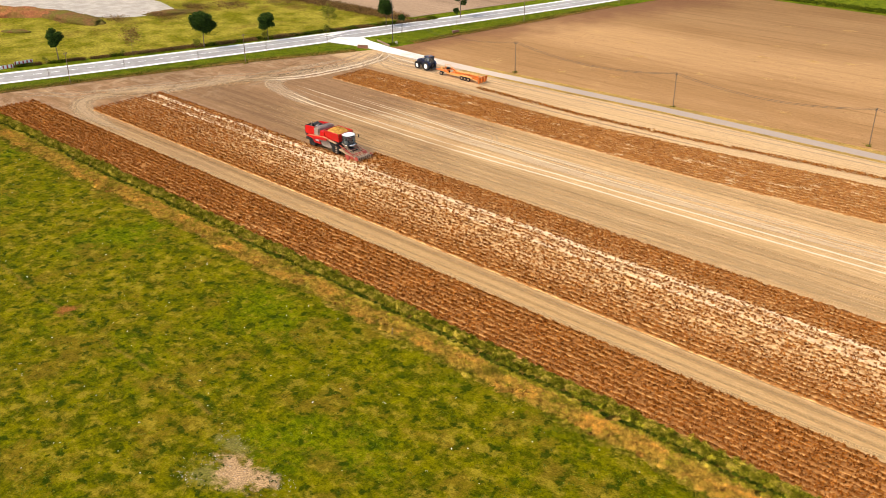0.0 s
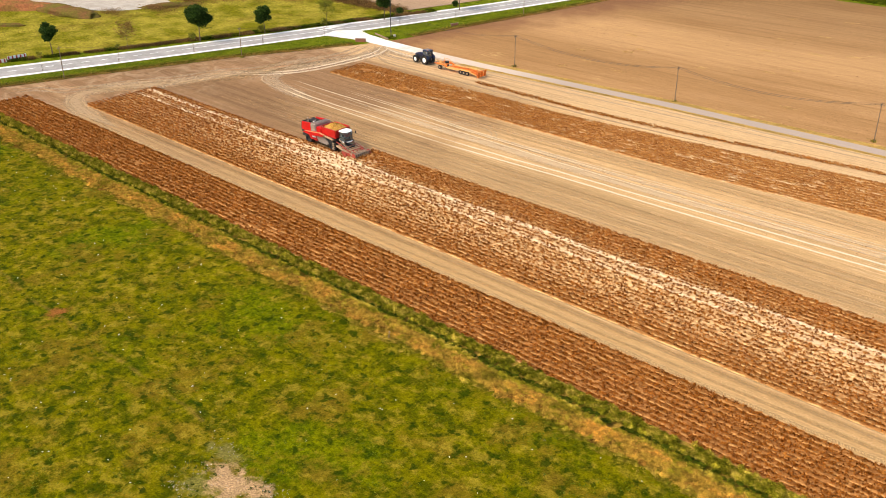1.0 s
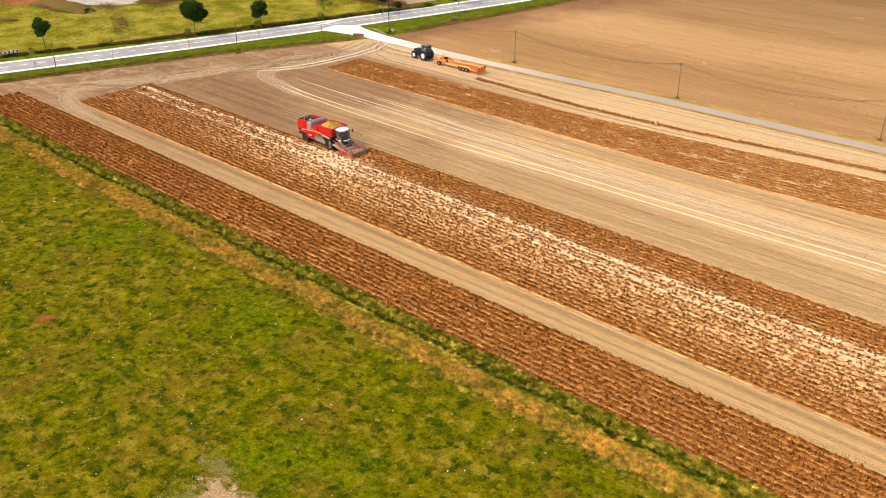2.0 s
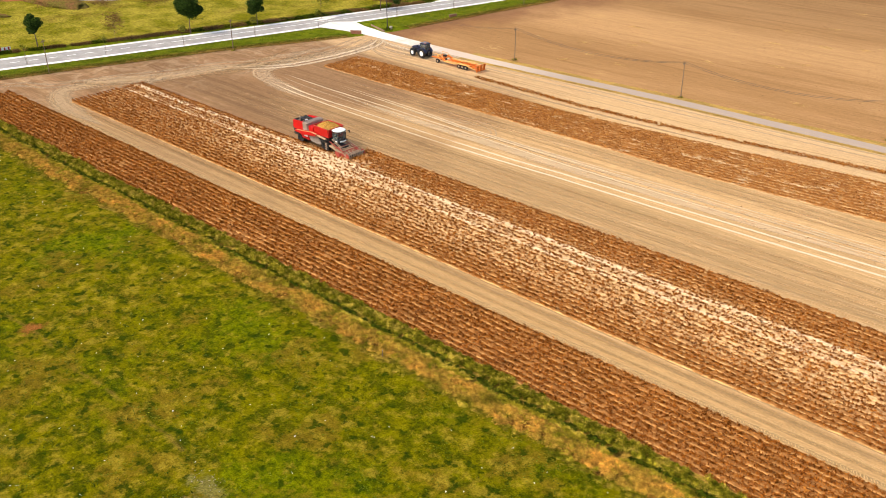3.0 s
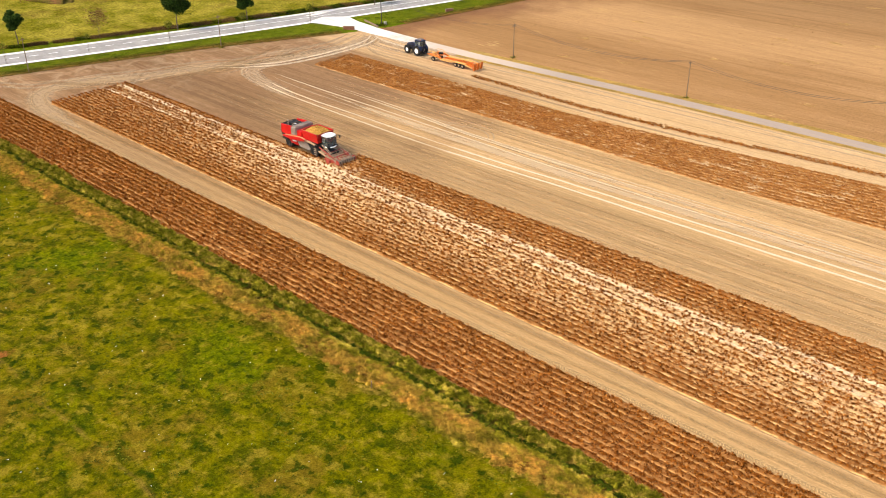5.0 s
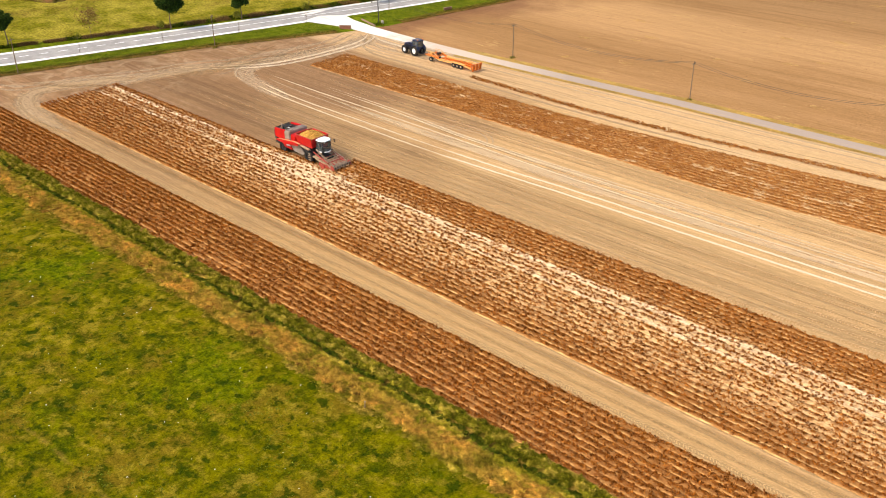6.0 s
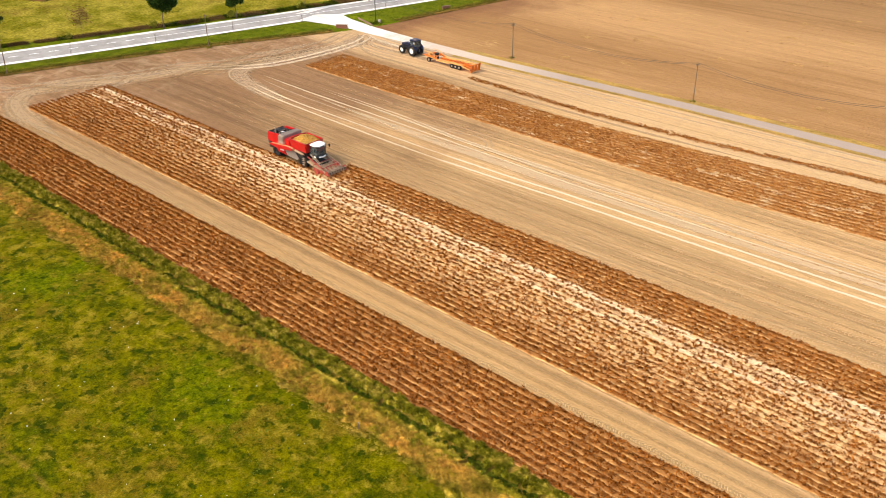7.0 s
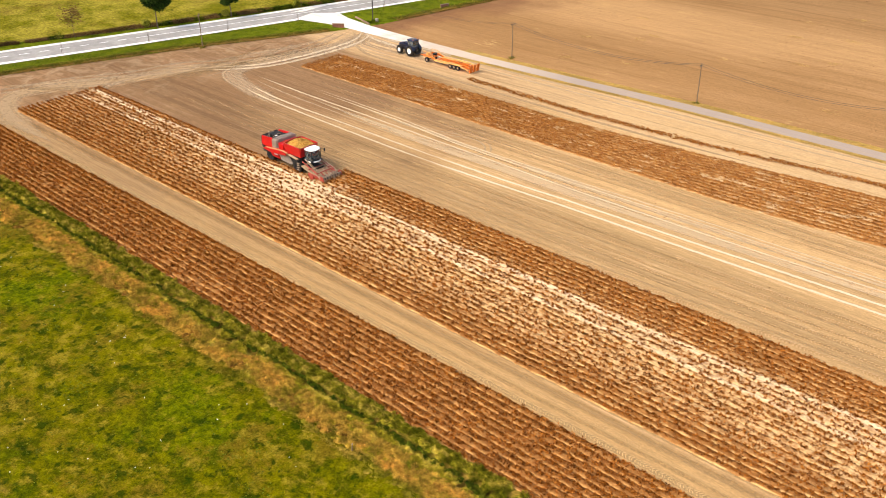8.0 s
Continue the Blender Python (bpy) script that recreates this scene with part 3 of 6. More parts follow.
def leaves(pts, count, spread, size, height, rise=0.7):
    """Crumpled leaflets round points: quads bent along the middle."""
    n = len(pts)
    c = np.repeat(pts, count, 0)
    m = len(c)
    a, r = rng.uniform(0, 2 * np.pi, m), np.sqrt(rng.uniform(0, 1, m)) * spread
    big = np.repeat(rng.uniform(0.65, 1.25, n), count)
    r = r * big
    hgt = rng.uniform(0.1, 1.0, m) * height * big * (1.15 - 0.55 * r / spread)
    c = c + np.stack([np.cos(a) * r, np.sin(a) * r, hgt], 1)
    d = rng.normal(0, 1, (m, 3)) * (1, 1, rise)
    d /= np.linalg.norm(d, axis=1)[:, None]
    w = np.cross(d, rng.normal(0, 1, (m, 3)))
    w /= np.linalg.norm(w, axis=1)[:, None]
    s = rng.uniform(size[0], size[1], (m, 1))
    up = np.cross(d, w) * s * 0.25
    v = np.stack([c - d * s, c + w * s * 0.55 + up, c + d * s, c - w * s * 0.55 + up], 1).reshape(-1, 3)
    return v, np.arange(4 * m).reshape(-1, 4)


def domes(pts, radius, height):
    """Low crumpled mounds of foliage, as triangles."""
    n, q = len(pts), 7
    a = np.arange(q) * 2 * np.pi / q + rng.uniform(0, 6.3, (n, 1))
    big = rng.uniform(0.7, 1.2, (n, 1))
    r0 = radius * big * rng.uniform(0.75, 1.3, (n, q))
    r1 = r0 * rng.uniform(0.45, 0.9, (n, q))
    z0 = rng.uniform(-0.03, 0.07, (n, q))
    z1 = height * big * rng.uniform(0.45, 1.05, (n, q))
    ring0 = np.stack([np.cos(a) * r0 * 1.1, np.sin(a) * r0, z0], -1)
    ring1 = np.stack([np.cos(a + 0.3) * r1 * 1.1, np.sin(a + 0.3) * r1, z1], -1)
    top = np.stack([rng.normal(0, 0.04, n), rng.normal(0, 0.04, n), (height * big)[:, 0] * rng.uniform(0.7, 1.1, n)], -1)[:, None]
    v = (np.concatenate([ring0, ring1, top], 1) + pts[:, None, :]).reshape(-1, 3)
    k = np.arange(q)
    k2 = (k + 1) % q
    f = np.concatenate([np.stack([k, k2, q + k2], 1), np.stack([k, q + k2, q + k], 1), np.stack([q + k, q + k2, 0 * k + 2 * q], 1)])
    return v, (np.arange(n)[:, None, None] * (2 * q + 1) + f[None]).reshape(-1, 3)


def shards(pts, count, spread, size, height, upright, wide=0.5):
    """Withered leaflets and stalk ends as slivers that gather into a small bush at each point."""
    n = len(pts)
    c = np.repeat(pts, count, 0)
    m = len(c)
    big = np.repeat(rng.uniform(0.7, 1.25, n), count)
    a, f = rng.uniform(0, 2 * np.pi, m), np.sqrt(rng.uniform(0, 1, m))
    r = f * spread * big
    lift = height * big * rng.uniform(0.05, 1.0, m) * (1.05 - 0.65 * f)
    c = c + np.stack([np.cos(a) * r * 1.1, np.sin(a) * r, lift], 1)
    d = rng.normal(0, 1, (m, 3)) * (1, 1, upright)
    d /= np.linalg.norm(d, axis=1)[:, None]
    w = np.cross(d, rng.normal(0, 1, (m, 3)))
    w /= np.linalg.norm(w, axis=1)[:, None]
    s = rng.uniform(size[0], size[1], (m, 1))
    v = np.stack([c - d * s + w * s * wide, c - d * s * 0.6 - w * s * wide, c + d * s], 1).reshape(-1, 3)
    return v, np.arange(3 * m).reshape(-1, 3)


def haulm(name, rows, x0, x1, keep, label, gap=0.30, count=24, radius=0.15, size=(0.04, 0.09), height=0.28, stray=0.05, stalks=5, mat=None):
    pts = []
    for row in rows:
        x = np.arange(x0, x1, gap)
        x = x + rng.uniform(-0.1, 0.1, len(x))
        y = row(x) + rng.normal(0, stray, len(x))
        ok = rng.uniform(0, 1, len(x)) < keep(x, y)
        pts.append(np.stack([x, y, np.full(len(x), 0.14)], 1)[ok])
    pts = np.concatenate(pts)
    v, f = shards(pts, count, radius, size, height, 1.0)
    v2, f2 = shards(pts, stalks, radius * 1.5, (size[1], size[1] * 1.8), height * 1.2, 2.5)
    return tagged(arrays(name, np.concatenate([v, v2]), np.concatenate([f, f2 + len(v)]), mat or M_HAULM), label, "potato plants", kind="stuff")


def keep_b(x, y):
    k = 0.93 - 0.25 * np.clip(1.4 - abs(y - 83) / 4, 0, 1) * np.clip((x + 140) / 30, 0.2, 1) * np.clip(0.6 + 0.6 * wave(x * 0.25, y * 1.5, 31), 0, 1)
    k = np.where((abs(y - 85.3) < 0.42) | (abs(y - 87.3) < 0.42), 0.62, k)
    k = k * (1 - 0.4 * np.exp(-((x + 102) / 7) ** 2 - ((y - 86.5) / 3.2) ** 2))
    return np.where((y > 89.3) & (x < -101), 0.0, k)


haulm("potato_haulm", ROWS_A, -168, 18, lambda x, y: 0.97 - 0.45 * (wave(x * 0.35, y * 0.9, 35) > 0.75), "reddish-brown withered potato plants on ridges", gap=0.25, count=30, radius=0.20, height=0.26, stray=0.07, stalks=8, mat=M_HAULM_RED)
haulm("potato_haulm", ROWS_B[:17], -155, 20, keep_b, "withered brown potato plants in dusty rows", radius=0.155, count=32, gap=0.275, height=0.34, stray=0.09, stalks=4)
haulm("potato_haulm", ROWS_B[17:], -155, 20, keep_b, "dense withered potato plants beside the harvested ground", radius=0.165, count=32, gap=0.26, height=0.32, stray=0.08, stalks=4)
haulm("potato_haulm", ROWS_C, -139, 10, lambda x, y: 0.95 - 0.4 * (wave(x * 0.3, y, 33) > 0.5), "rusty-brown withered potato plants of the far strip", radius=0.16, count=26, gap=0.25, size=(0.035, 0.08), height=0.26, stray=0.06, stalks=4, mat=M_HAULM_FAR)
haulm("potato_haulm", [line_d(0), line_d(1)], -113, 10, lambda x, y: 0.86 + 0.3 * wave(x * 0.5, y * 3, 34), "leftover double row of withered potato plants", gap=0.22, radius=0.22, height=0.2, stray=0.17, mat=M_HAULM_FAR)

# ---- wheel marks ----
def mat_marks(name, col, cover, most=1.0, along=1.0):
    """Compacted soil, patchy at its edges, over the loam."""
    k = Mat(name, 0.95, 0, 0.12)
    n = k.noise(2.2, 6, 0.75, stretch=(along, 1, 1))
    core = k.t.nodes.new("ShaderNodeAttribute")
    core.attribute_name = "core"
    n = k.math("ADD", n, k.step(core.outputs["Fac"], 0.0, 0.7, -0.45, 0.0))
    fine = k.noise(5.0, 5, 0.7)
    k.bump(k.noise(9.0, 3, 0.5, stretch=(1, 0.3, 1)), 0.5, 0.04)
    col = k.hsv(col, k.step(fine, 0.2, 0.8, 0.8, 1.18))
    k.done(col)
    clear = k.t.nodes.new("ShaderNodeBsdfTransparent")
    both = k.t.nodes.new("ShaderNodeMixShader")
    k.put(both.inputs[0], k.step(n, 0.5 - cover * 0.45, 0.80 - cover * 0.45, 0.0, most))
    k.t.links.new(clear.outputs[0], both.inputs[1])
    k.t.links.new(k.b.outputs[0], both.inputs[2])
    k.t.links.new(both.outputs[0], k.t.nodes["Material Output"].inputs["Surface"])
    return k.m


M_MARK = mat_marks("pale_wheel_mark", (0.76, 0.59, 0.39), 0.9, 0.9)
M_MARK2 = mat_marks("faint_wheel_mark", (0.63, 0.44, 0.255), 0.7, 0.6)
M_BAND = mat_marks("trodden_soil", (0.49, 0.325, 0.175), 0.6, 0.7)
M_BROAD = mat_marks("pale_trodden_soil", (0.50, 0.345, 0.205), 0.5, 0.62)
M_PALE = mat_marks("dry_driven_soil", (0.74, 0.55, 0.33), 0.6, 0.5, 0.06)
M_ROUND = mat_marks("smooth_driven_soil", (0.48, 0.33, 0.185), 0.6, 0.72)
M_GATE = mat_marks("pale_gateway_soil", (0.72, 0.56, 0.38), 0.5, 0.75)
M_STREAK = mat_marks("pale_dusty_streak", (0.74, 0.56, 0.35), 0.8, 0.75)
M_CRUMB = mat_marks("crumbled_lane_soil", (0.57, 0.37, 0.165), 0.55, 0.55)
M_FAINT = mat_marks("old_wheel_streak", (0.52, 0.32, 0.15), 0.6, 0.3)
M_RUT = mat_marks("dark_rut", (0.36, 0.215, 0.090), 0.6, 0.28)


def smooth(pts, n=14):
    """A flowing curve through points."""
    p = [Vector((*q, 0)) for q in pts]
    p = [2 * p[0] - p[1], *p, 2 * p[-1] - p[-2]]
    out = []
    for a, b, c, d in zip(p, p[1:], p[2:], p[3:]):
        for k in range(n):
            t = k / n
            out.append(0.5 * (2 * b + (c - a) * t + (2 * a - 5 * b + 4 * c - d) * t * t + (3 * b - a - 3 * c + d) * t ** 3))
    return np.array([v[:2] for v in out] + [p[-2][:2]])


def beside(line, off):
    d = np.gradient(line, axis=0)
    d /= np.linalg.norm(d, axis=1)[:, None]
    return line + off * np.stack([-d[:, 1], d[:, 0]], 1)


mark_level = [0]


def marks(line, offs, w, mat, label, lift=0.0, taper=9.0):
    for o in offs:
        mark_level[0] += 1
        structure(ribbon("wheel_mark", beside(line, o) + 0.03 * rng.uniform(-1, 1, (len(line), 1)), w * 1.5 * np.clip(np.minimum(np.arange(len(line)), np.arange(len(line))[::-1]) / taper, 0.02, 1), 0.005 + lift + 0.0012 * (mark_level[0] % 18), mat), label, "wheel mark")


for pts, w in (([(40, 112.6), (-30, 109.4), (-60, 108.2), (-95, 107.8), (-112, 108.0), (-126, 108.6)], 3.2), ([(20, 114.5), (-38, 111.0), (-78, 110.2), (-105, 110.7), (-122, 111.4)], 2.2)):
    marks(smooth(pts), (0.0,), w, M_PALE, "broad pale band of driven soil", taper=40.0)
UPPER = smooth([(60, 112), (0, 108.8), (-34.8, 107.2), (-48, 106.7), (-59, 106.2), (-74.3, 105.6), (-85, 105.0), (-99, 104.7), (-115, 104.8), (-124, 104.8), (-132, 105.3), (-139.5, 106.5), (-143.5, 108.2), (-145, 111), (-144.6, 117), (-143.2, 125), (-142.8, 132), (-145.6, 139)])
LOWER = smooth([(60, 110), (0, 107.2), (-34.3, 105.5), (-47.7, 104.9), (-58, 104.5), (-73, 104.1), (-84, 103.5), (-98, 103.0), (-113, 103.2), (-121, 103.4), (-130, 103.8), (-138, 104.8), (-144.4, 106.4), (-147, 110), (-146.6, 117), (-145.2, 125), (-144.8, 132), (-147.6, 139)])
for line in (UPPER, LOWER):
    marks(line[line[:, 0] > -101], (0.0,), 0.42, M_MARK, "pale wheel mark in the bare soil", 0.03)
    marks(line[(line[:, 0] < -90) & (line[:, 0] > -138)], (0.0,), 0.42, M_STREAK, "pale wheel mark in the bare soil", 0.03)
    marks(line[line[:, 0] < -126], (0.0, 0.7), 0.5, M_MARK2, "braided wheel marks curving to the gate")
marks(beside(UPPER, 0.9)[UPPER[:, 0] < -127], (0.0,), 4.2, M_BROAD, "broad pale trodden curve to the gate")
for pts, offs, w, mat in (
        ([(60, 114.6), (0, 111.8), (-36, 109.9), (-52, 109.1), (-62, 108.8), (-76, 108.6), (-95, 108.9), (-112, 109.2), (-128, 109.3), (-141, 109.8)], (0.0,), 0.34, M_STREAK),
        ([(60, 115.2), (0, 112.6), (-36.5, 111.6), (-50, 111.2), (-61, 110.9), (-77.5, 110.2), (-95, 110.0), (-110, 111.0), (-128, 111.4)], (0.0, -0.7), 0.24, M_STREAK),
        ([(20, 111.4), (-36, 108.6), (-60, 107.4), (-80, 107.0), (-104, 106.8), (-130, 107.4), (-140, 108.4)], (0.0,), 0.3, M_MARK2),
        ([(20, 117.2), (-40, 114.2), (-71, 113.4), (-96, 113.0), (-112, 113.2), (-131, 113.6)], (0.0, -1.4), 0.3, M_FAINT),
        ([(20, 113.4), (-36, 110.8), (-60, 110.2), (-80, 109.6), (-110, 110.2)], (0.0,), 0.25, M_RUT)):
    marks(smooth(pts), offs, w, mat, "pale wheel streaks along the bare soil", 0.03)
marks(smooth([(-112, 109.7), (-101.5, 111.1), (-96, 112.8), (-93.4, 112.4), (-91.6, 110.6), (-92.4, 109.1), (-97, 108.3), (-104, 107.2)]), (0.0, 0.8), 0.24, M_MARK2, "round turning mark in the soil")
ROUND = smooth([(20, 72.2), (-60, 72.3), (-120, 72.3), (-146, 72.7), (-155, 73.6), (-160.4, 76), (-162.0, 79.6), (-160.6, 85.4), (-156.4, 92), (-154, 99), (-151.6, 106), (-147, 113), (-145.2, 120), (-144, 127), (-143, 133), (-145.6, 139)])
marks(ROUND[ROUND[:, 0] < -138], (0.0,), 4.4, M_ROUND, "pale trodden lane round the potato strips")
marks(ROUND[ROUND[:, 0] < -120], (-1.0, 1.0), 0.6, M_FAINT, "wheel marks of the trodden lane")
marks(smooth([(-172.5, 69), (-170, 73.2), (-165.4, 76), (-163.4, 80), (-161.6, 87), (-157, 96), (-155, 104), (-150, 111), (-147.4, 120), (-147, 130), (-149, 138)]), (0.0, 1.8), 1.1, M_BROAD, "wheel marks round the headland")
marks(smooth([(-164, 79.4), (-157.6, 83.2), (-153.6, 90.4), (-152.4, 99), (-150, 107)]), (0.0, 1.3), 0.6, M_FAINT, "wheel marks round the headland")
marks(smooth([(-156, 100), (-152.8, 104.6), (-148, 109.4), (-144.6, 116)]), (0.0, 0.8), 0.3, M_MARK2, "thin pale wheel marks across the headland")
marks(smooth([(-147.5, 141), (-142.5, 133.4), (-137, 131.6), (-128, 131.8)]), (0.0, 1.2, 2.6), 0.5, M_MARK2, "wheel marks turning in from the gate")
marks(smooth([(-148.5, 141.5), (-144.5, 136), (-143.4, 130), (-143.6, 123), (-145, 115), (-149, 109), (-154, 104)]), (0.0, 1.6), 1.1, M_GATE, "pale dusty ground driven over at the gate", taper=24.0)
marks(smooth([(-149, 141.5), (-143, 138.2), (-136, 137.4), (-128, 137.8), (-119, 138.4)]), (0.0, 1.9), 1.3, M_GATE, "pale dusty ground driven over at the gate", taper=20.0)
marks(smooth([(-168, 78.5), (-163.5, 84), (-159.5, 91), (-156, 98)]), (0.0,), 2.2, M_ROUND, "pale trodden ground on the headland", taper=20.0)
marks(smooth([(-147, 140), (-140, 136.6), (-128, 136.9), (-118, 137.4)]), (0.0, -2.0), 1.6, M_BROAD, "trodden ground beside the parked machines")
marks(smooth([(-150, 141), (-141, 137.5), (-126, 137.6), (-110, 138.0), (-85, 138.8), (-60, 140.0), (-20, 142)]), (0.0, 1.7), 0.5, M_MARK2, "pale wheel marks beside the farm track")
marks(smooth([(-143, 134), (-136, 130.6), (-124, 130.4), (-100, 130), (-80, 130.2), (-60, 131.4)]), (0.0,), 0.8, M_BAND, "trodden soil along the far strip")
marks(smooth([(-116, 134.2), (-109, 134.5), (-91, 135.2), (-75, 135.6), (-61, 136.2), (-46, 137.6), (0, 141)]), (0.0,), 0.3, M_RUT, "thin dark furrow beside the leftover row")
marks(smooth([(-140, 131), (-142, 127.5), (-139, 126.5)]), (0.0, 0.9), 0.3, M_MARK2, "turning wheel marks at the gate")
marks(smooth([(30, 72.6), (-30, 72.5), (-60, 72.4), (-140, 72.5)]), (0.0, 0.25), 0.3, M_RUT, "dark wheel rut along the lane")
marks(smooth([(30, 74.0), (-60, 74.0), (-120, 74.0), (-150, 74.3)]), (0.0,), 1.0, M_RUT, "darker pressed wheel track beside the rows")
marks(smooth([(30, 74.95), (-60, 74.95), (-120, 74.95), (-150, 75.1)]), (0.0,), 0.3, M_CRUMB, "pale crumbled soil at the foot of the rows")
marks(smooth([(30, 71.2), (-60, 71.2), (-120, 71.2), (-150, 71.4)]), (0.0,), 0.7, M_CRUMB, "pale crumbled soil along the lane")
for k, (yy, w) in enumerate(((94.6, 0.5), (95.6, 0.35), (97.0, 0.6), (98.2, 0.3), (99.6, 0.5), (101.2, 0.4), (114.4, 0.45), (116.2, 0.35))):
    marks(smooth([(40, yy + 2.5), (-30, yy + 1.2), (-80, yy), (-125, yy + 0.3), (-143 + 2 * k, yy + 1.2)]), (0.0,), w, (M_FAINT, M_RUT)[k % 2], "wheel streak left by the harvester")


for k in range(18):
    # criss-cross turning marks on the headland
    f = rng.uniform(0, 1)
    cx, cy = -162 + 16 * f + rng.uniform(-2.5, 4), 72 + 56 * f
    turn = math.atan2(56, 16) + rng.normal(0, 0.35)
    bend, half = rng.normal(0, 0.02), rng.uniform(5, 13)
    q = [(cx + math.cos(turn + bend * d) * d, cy + math.sin(turn + bend * d) * d) for d in np.linspace(-half, half, 5)]
    marks(smooth(q, 6), (0.0,), rng.uniform(0.6, 2.0), (M_BROAD, M_FAINT, M_RUT)[k % 3], "crossing wheel mark on the headland")
for k in range(6):
    a = rng.uniform(0, 6.28)
    cx, cy, r = -141 + rng.uniform(-3, 5), 132 + rng.uniform(-4, 3), rng.uniform(3.0, 6.0)
    q = [(cx + r * math.cos(a + d), cy + r * math.sin(a + d)) for d in np.linspace(0, 1.9, 5)]
    marks(smooth(q, 6), (0.0,), rng.uniform(0.25, 0.5), M_MARK2, "curved wheel mark at the gate")


# ---- tyre prints: rows of small lug marks ----
def prints(name, lines, step, length, width, slant, mat, label):
    pts = []
    for y, x0, x1 in lines:
        x = np.arange(x0, x1, step) + rng.uniform(-0.06, 0.06, len(np.arange(x0, x1, step)))
        keep = wave(x * 0.3, 0 * x + y, 81) > -0.75
        pts.append(np.stack([x, y + 0.0 * x + 0.02 * (x + 80) * (y > 90) + 0.08 * wave(x * 0.1, 0 * x, 83)], 1)[keep])
    p = np.concatenate(pts)
    n = len(p)
    a = np.stack([np.full(n, slant), np.ones(n)], 1) * length / 2 * rng.uniform(0.4, 1.2, (n, 1))
    b = np.stack([np.ones(n), np.zeros(n)], 1) * width / 2
    z = np.full((n, 1), 0.032)
    v = np.stack([np.c_[p - a - b, z], np.c_[p - a + b, z], np.c_[p + a + b, z], np.c_[p + a - b, z]], 1).reshape(-1, 3)
    return tagged(arrays(name, v, np.arange(4 * n).reshape(-1, 4), mat), label, "tyre prints", kind="stuff")


M_PRINT = plain("pressed_pale_soil", (0.60, 0.385, 0.195), 0.97, 0, 0.02, 0.2, 2.0)
M_PRINT3 = plain("pressed_lane_soil", (0.54, 0.345, 0.16), 0.97, 0, 0.02, 0.2, 2.0)
M_PRINT2 = plain("pressed_dark_soil", (0.42, 0.245, 0.098), 0.97, 0, 0.02, 0.05, 2.0)


def chevrons(name, rows, pitch, arm, mat, label, push=0.0):
    """Herringbone tyre prints: two mirrored rows of lug bars."""
    for s in (-1, 1):
        prints(name, [(y + s * arm * 0.5, a + push, b) for y, a, b in rows], pitch, arm, pitch * 0.3, 0.6 * s, mat, label)


BARE = [(94.0, -104, 30), (95.7, -102, 30), (97.3, -106, 30), (98.4, -100, 30), (100.3, -100, 30), (101.5, -96, 30), (113.6, -100, 30), (115.4, -104, 30), (116.8, -98, 30)]
chevrons("lug_prints", BARE, 0.34, 0.30, M_PRINT, "rows of pale herringbone tractor prints in the soil")
chevrons("lug_prints", BARE, 0.34, 0.30, M_PRINT2, "rows of darker herringbone tractor prints in the soil", 0.16)
chevrons("lane_prints", [(71.35, -150, 30), (73.0, -150, 30)], 0.27, 0.30, M_PRINT3, "pale tyre prints along the trodden lane")
prints("lane_prints", [(73.7, -148, 30), (74.3, -148, 30)], 0.17, 0.30, 0.06, 0.0, M_PRINT2, "dark tyre prints beside the potato rows")
chevrons("track_prints", [(137.2, -112, 30), (139.4, -112, 30)], 0.5, 0.36, M_PRINT, "pale tyre prints beside the farm track")


# ---- vegetation of the meadow, the ditch and the verges ----
def spread(n, x0, x1, y0, y1):
    return np.stack([rng.uniform(x0, x1, n), rng.uniform(y0, y1, n), np.zeros(n)], 1)


def clumps(name, pts, count, radius, size, height, mat, label, category, z=0.0):
    pts = np.array(pts)
    pts[:, 2] += z
    v, f = leaves(pts, count, radius, size, height)
    return tagged(arrays(name, v, f, mat), label, category, kind="stuff")


def blades(name, pts, count, size, up, mat, label, category, z=0.0, width=(0.05, 0.12)):
    v, f = scatter(np.asarray(pts), count, rng, size, up, width, z)
    return tagged(arrays(name, v, f, mat), label, category, kind="stuff")


p = spread(90000, -165, 0, 0, 57.5)
p = p[wave(p[:, 0] * 0.5, p[:, 1] * 0.7, 41) + rng.uniform(-0.8, 0.8, len(p)) > 0.55]
p = p[np.hypot((p[:, 0] + 53.7) / 2.4, (p[:, 1] - 32.6) / 2.2) > 1]
blades("pasture_tufts", p, 5, (0.06, 0.18), (0.2, 0.5), M_TUFT, "low green grass tufts over the pasture", "grass", z=0.03, width=(0.12, 0.3))
M_DOCK = leafy("pasture_weed", (0.020, 0.040, 0.002), (0.045, 0.072, 0.003), (0.09, 0.11, 0.006))
p = spread(3600, -160, -5, 5, 56)
p = p[wave(p[:, 0] * 0.22, p[:, 1] * 0.25, 49) + rng.uniform(-0.7, 0.7, len(p)) > 0.35]
clumps("pasture_weeds", p, 14, 0.3, (0.03, 0.08), 0.10, M_DOCK, "dark green weed clumps scattered over the pasture", "weeds", z=0.04)
p = spread(440, -160, -5, 5, 56)
clumps("daisy_flecks", p, 3, 0.07, (0.03, 0.07), 0.08, M_PAINT, "tiny white flower heads in the pasture", "flowers", z=0.06)
